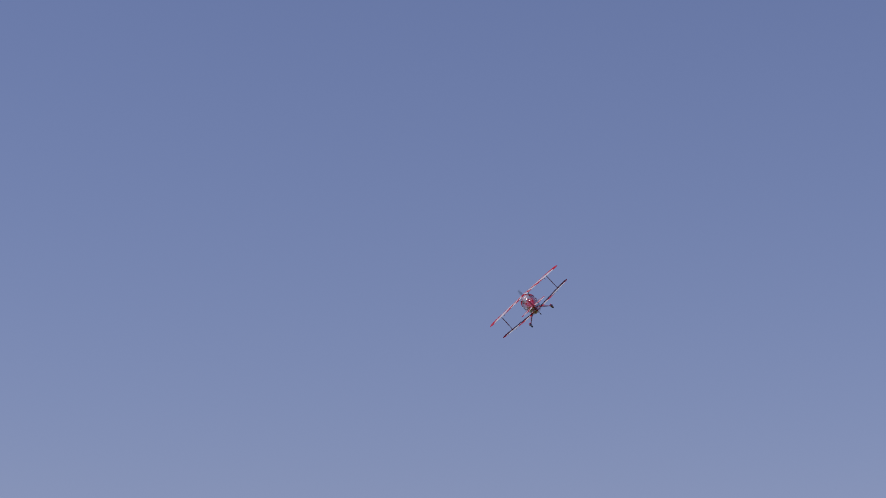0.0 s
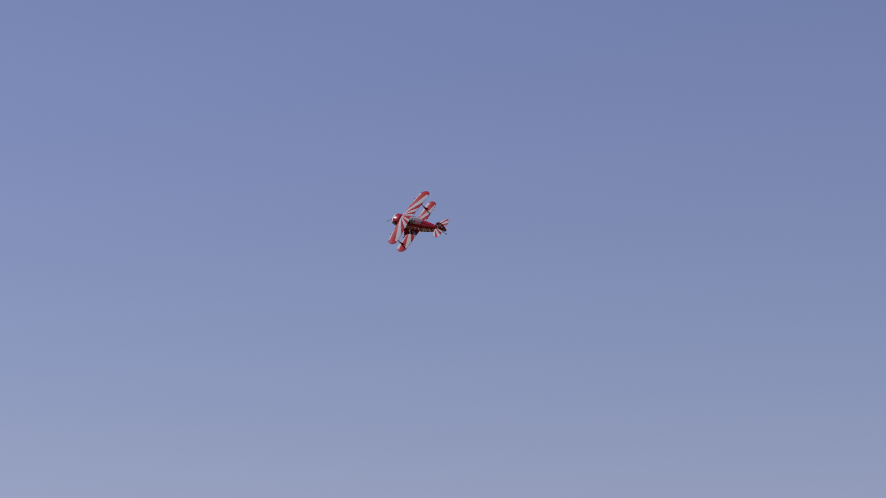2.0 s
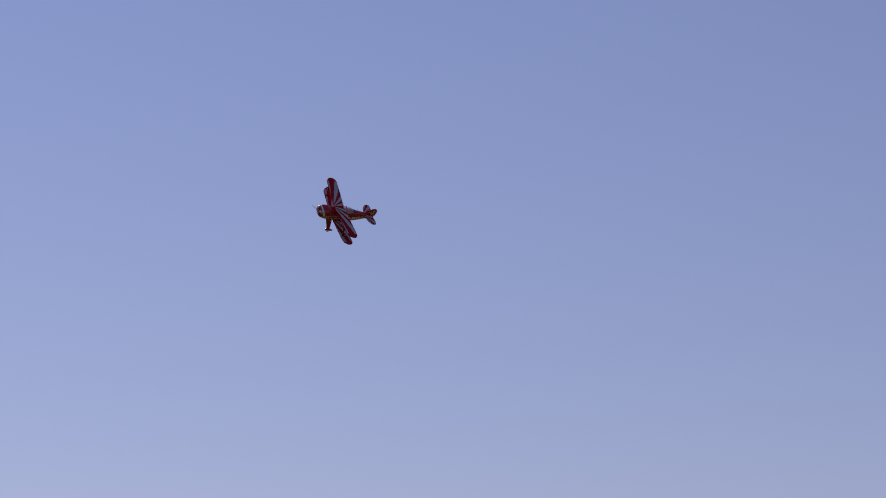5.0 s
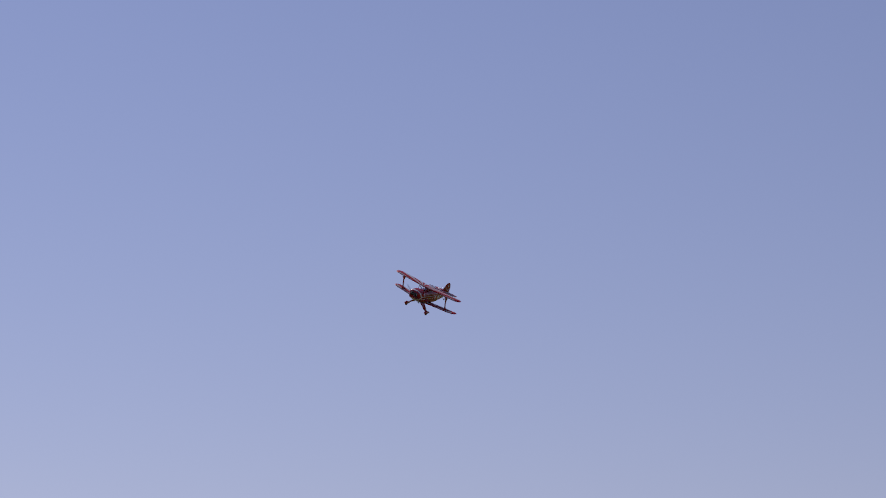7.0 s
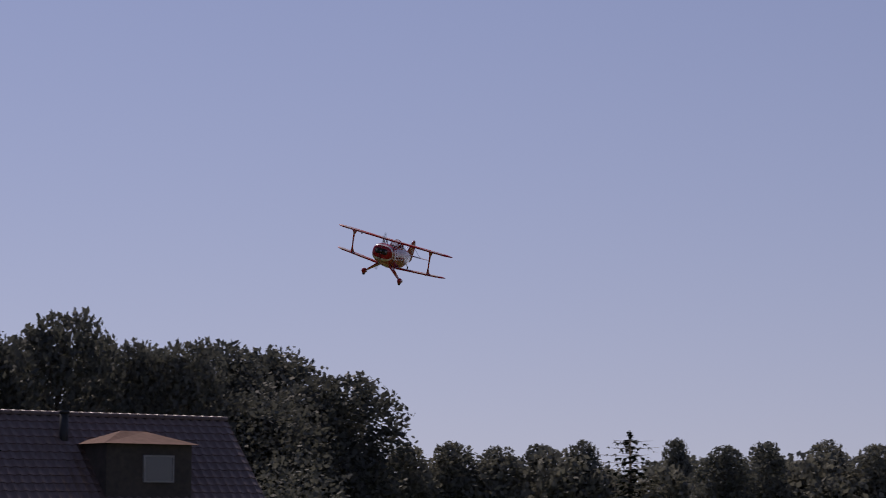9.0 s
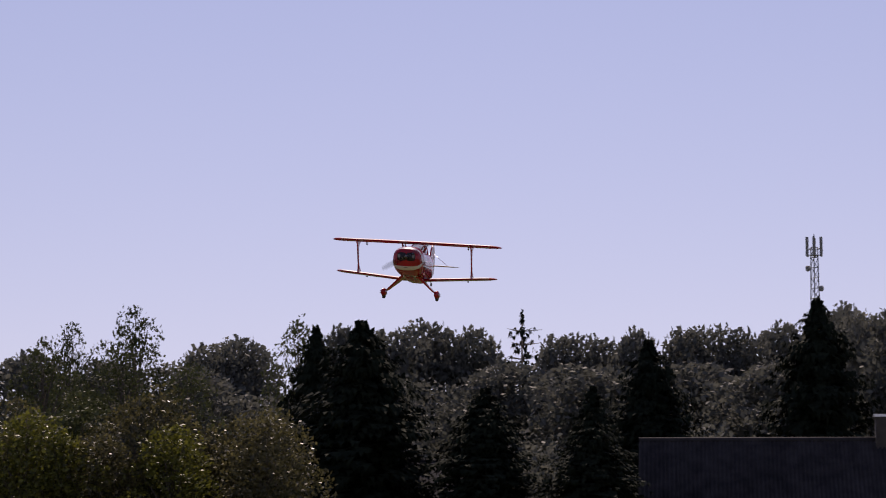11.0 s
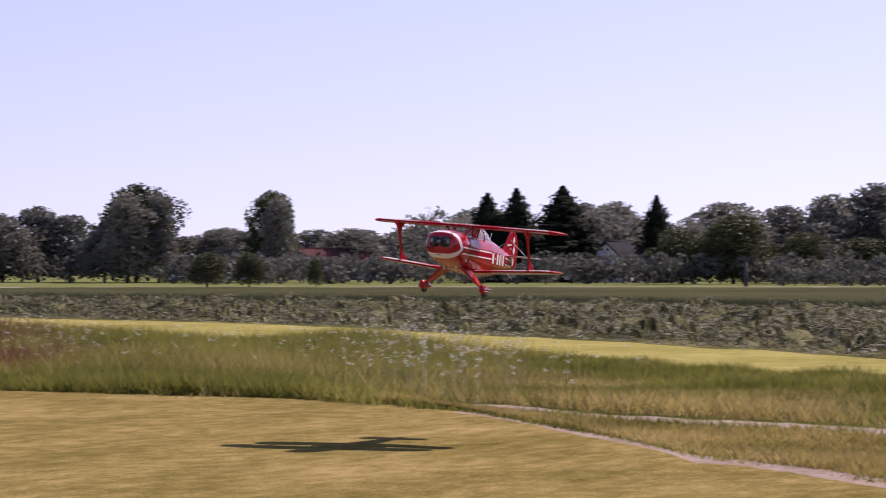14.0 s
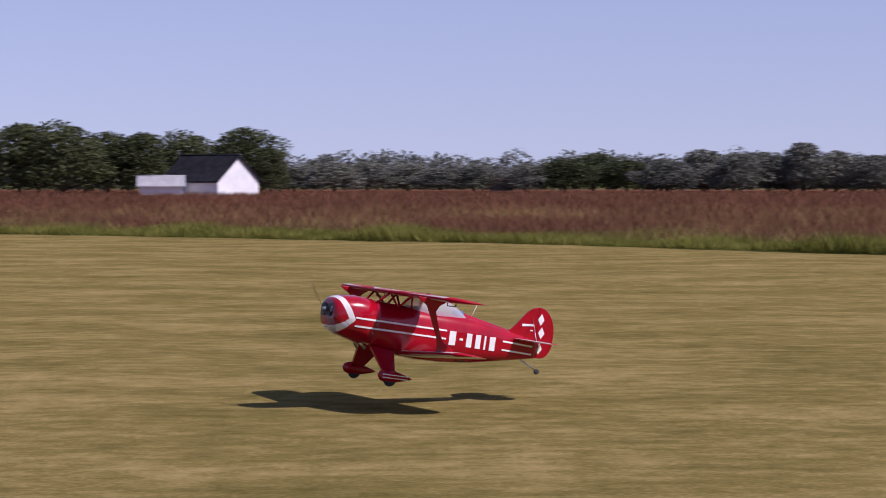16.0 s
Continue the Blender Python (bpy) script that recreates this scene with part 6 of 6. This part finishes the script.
# ---- what moves ----
def motions():
    walk(plane, [
        (0, pose(-24.791, -42.207, 9.798, -43.03, -13.06, -116.41)),
        (0.5, pose(-23.303, -46.922, 10.215, -43.68, -15.51, -103.04)),
        (1, pose(-19.261, -52.235, 10.716, -46.54, -15.14, -85.65)),
        (1.5, pose(-15.346, -56.468, 11.042, -48.72, -14.79, -67.89)),
        (2, pose(-11.302, -60.961, 11.677, -55.66, -14.26, -47.58)),
        (2.5, pose(-2.712, -62.312, 11.781, -56.05, -11.80, -30.03)),
        (3, pose(9.444, -62.668, 12.973, -60.50, -12.31, -5.71)),
        (3.5, pose(20.488, -60.721, 13.971, -64.29, -11.87, 16.85)),
        (4, pose(28.898, -54.449, 14.279, -79.03, -6.23, 48.40)),
        (4.2, pose(31.326, -52.206, 14.016, -76.66, -4.00, 54.48)),
        (4.6, pose(30.823, -50.698, 13.462, -70.15, 0.00, 60.64)),
        (5, pose(30.022, -49.395, 12.912, -61.89, 3.28, 66.30)),
        (5.4, pose(29.120, -48.267, 12.365, -52.65, 5.72, 71.80)),
        (5.8, pose(28.299, -47.290, 11.819, -43.26, 7.28, 77.31)),
        (6.3, pose(27.632, -46.242, 11.130, -32.59, 8.14, 84.40)),
        (6.5, pose(27.893, -45.622, 11.006, -29.05, 8.36, 87.80)),
        (7, pose(30.837, -46.807, 10.115, -28.68, 10.17, 93.00)),
        (7.5, pose(29.847, -43.094, 9.097, -29.33, 10.20, 91.88)),
        (8, pose(25.784, -34.536, 7.110, -26.53, 9.90, 101.14)),
        (8.2, pose(25.491, -31.612, 6.625, -26.16, 7.89, 105.87)),
        (8.6, pose(26.281, -27.325, 6.185, -21.98, 6.58, 113.95)),
        (9, pose(26.756, -23.312, 5.800, -17.59, 5.11, 121.95)),
        (9.4, pose(26.914, -19.550, 5.459, -13.19, 3.53, 129.78)),
        (9.8, pose(26.749, -16.038, 5.148, -8.97, 1.93, 137.36)),
        (10.3, pose(26.104, -12.010, 4.789, -4.24, 0.03, 146.41)),
        (10.5, pose(25.514, -10.680, 4.677, -4.86, 2.17, 148.01)),
        (11, pose(24.041, -7.476, 4.327, -4.14, 3.16, 152.17)),
        (11.5, pose(26.929, -5.556, 4.079, -3.13, 2.24, 156.16)),
        (12, pose(24.824, -2.459, 3.305, -4.24, 1.20, 159.59)),
        (12.5, pose(23.460, 0.590, 2.625, -4.23, -1.53, 164.15)),
        (13, pose(22.918, 3.803, 2.231, -3.44, -2.73, 171.54)),
        (13.2, pose(22.533, 5.132, 2.058, -4.16, -3.18, 174.08)),
        (13.5, pose(21.641, 6.814, 2.065, -5.58, -3.24, 176.87)),
        (13.9, pose(19.360, 8.700, 1.939, -4.64, -3.45, -179.58)),
        (14, pose(18.420, 9.429, 1.841, -4.48, -3.61, -177.66)),
        (14.5, pose(13.160, 10.983, 1.585, -6.05, -3.59, -171.18)),
        (15, pose(9.712, 14.100, 1.268, -1.03, -4.28, -164.22)),
        (15.5, pose(4.238, 15.401, 0.928, 1.58, -6.05, -157.53)),
        (16, pose(-0.854, 15.800, 0.711, -0.82, -8.60, -153.95)),
    ])
    turn = 80.0
    walk(propeller, [(k / 30, pose(-0.024, 0, -0.0054, turn * k % 360.0 - 180.0, 0, 0)) for k in range(481)])
    walk(road_car, [(0, pose(211.98, -77.18, 0, 0, 0, 101.70)), (16, pose(182.61, 64.63, 0, 0, 0, 101.70))])
    walk(bird, [(0, pose(6.73, -117.82, 8.63, 36.7, -15.5, -117.2)), (2.5, pose(8.07, -117.72, 11.13, 36.7, -15.5, -117.2)), (3, pose(8.82, -117.67, 12.85, 36.7, -15.5, -117.2)), (3.5, pose(6.94, -117.80, 13.11, 36.7, -15.5, -117.2)), (5, pose(4.30, -117.97, 14.50, 36.7, -15.5, -117.2)), (16, pose(-2.49, -118.43, 17.47, 36.7, -15.5, -117.2))])


motions()
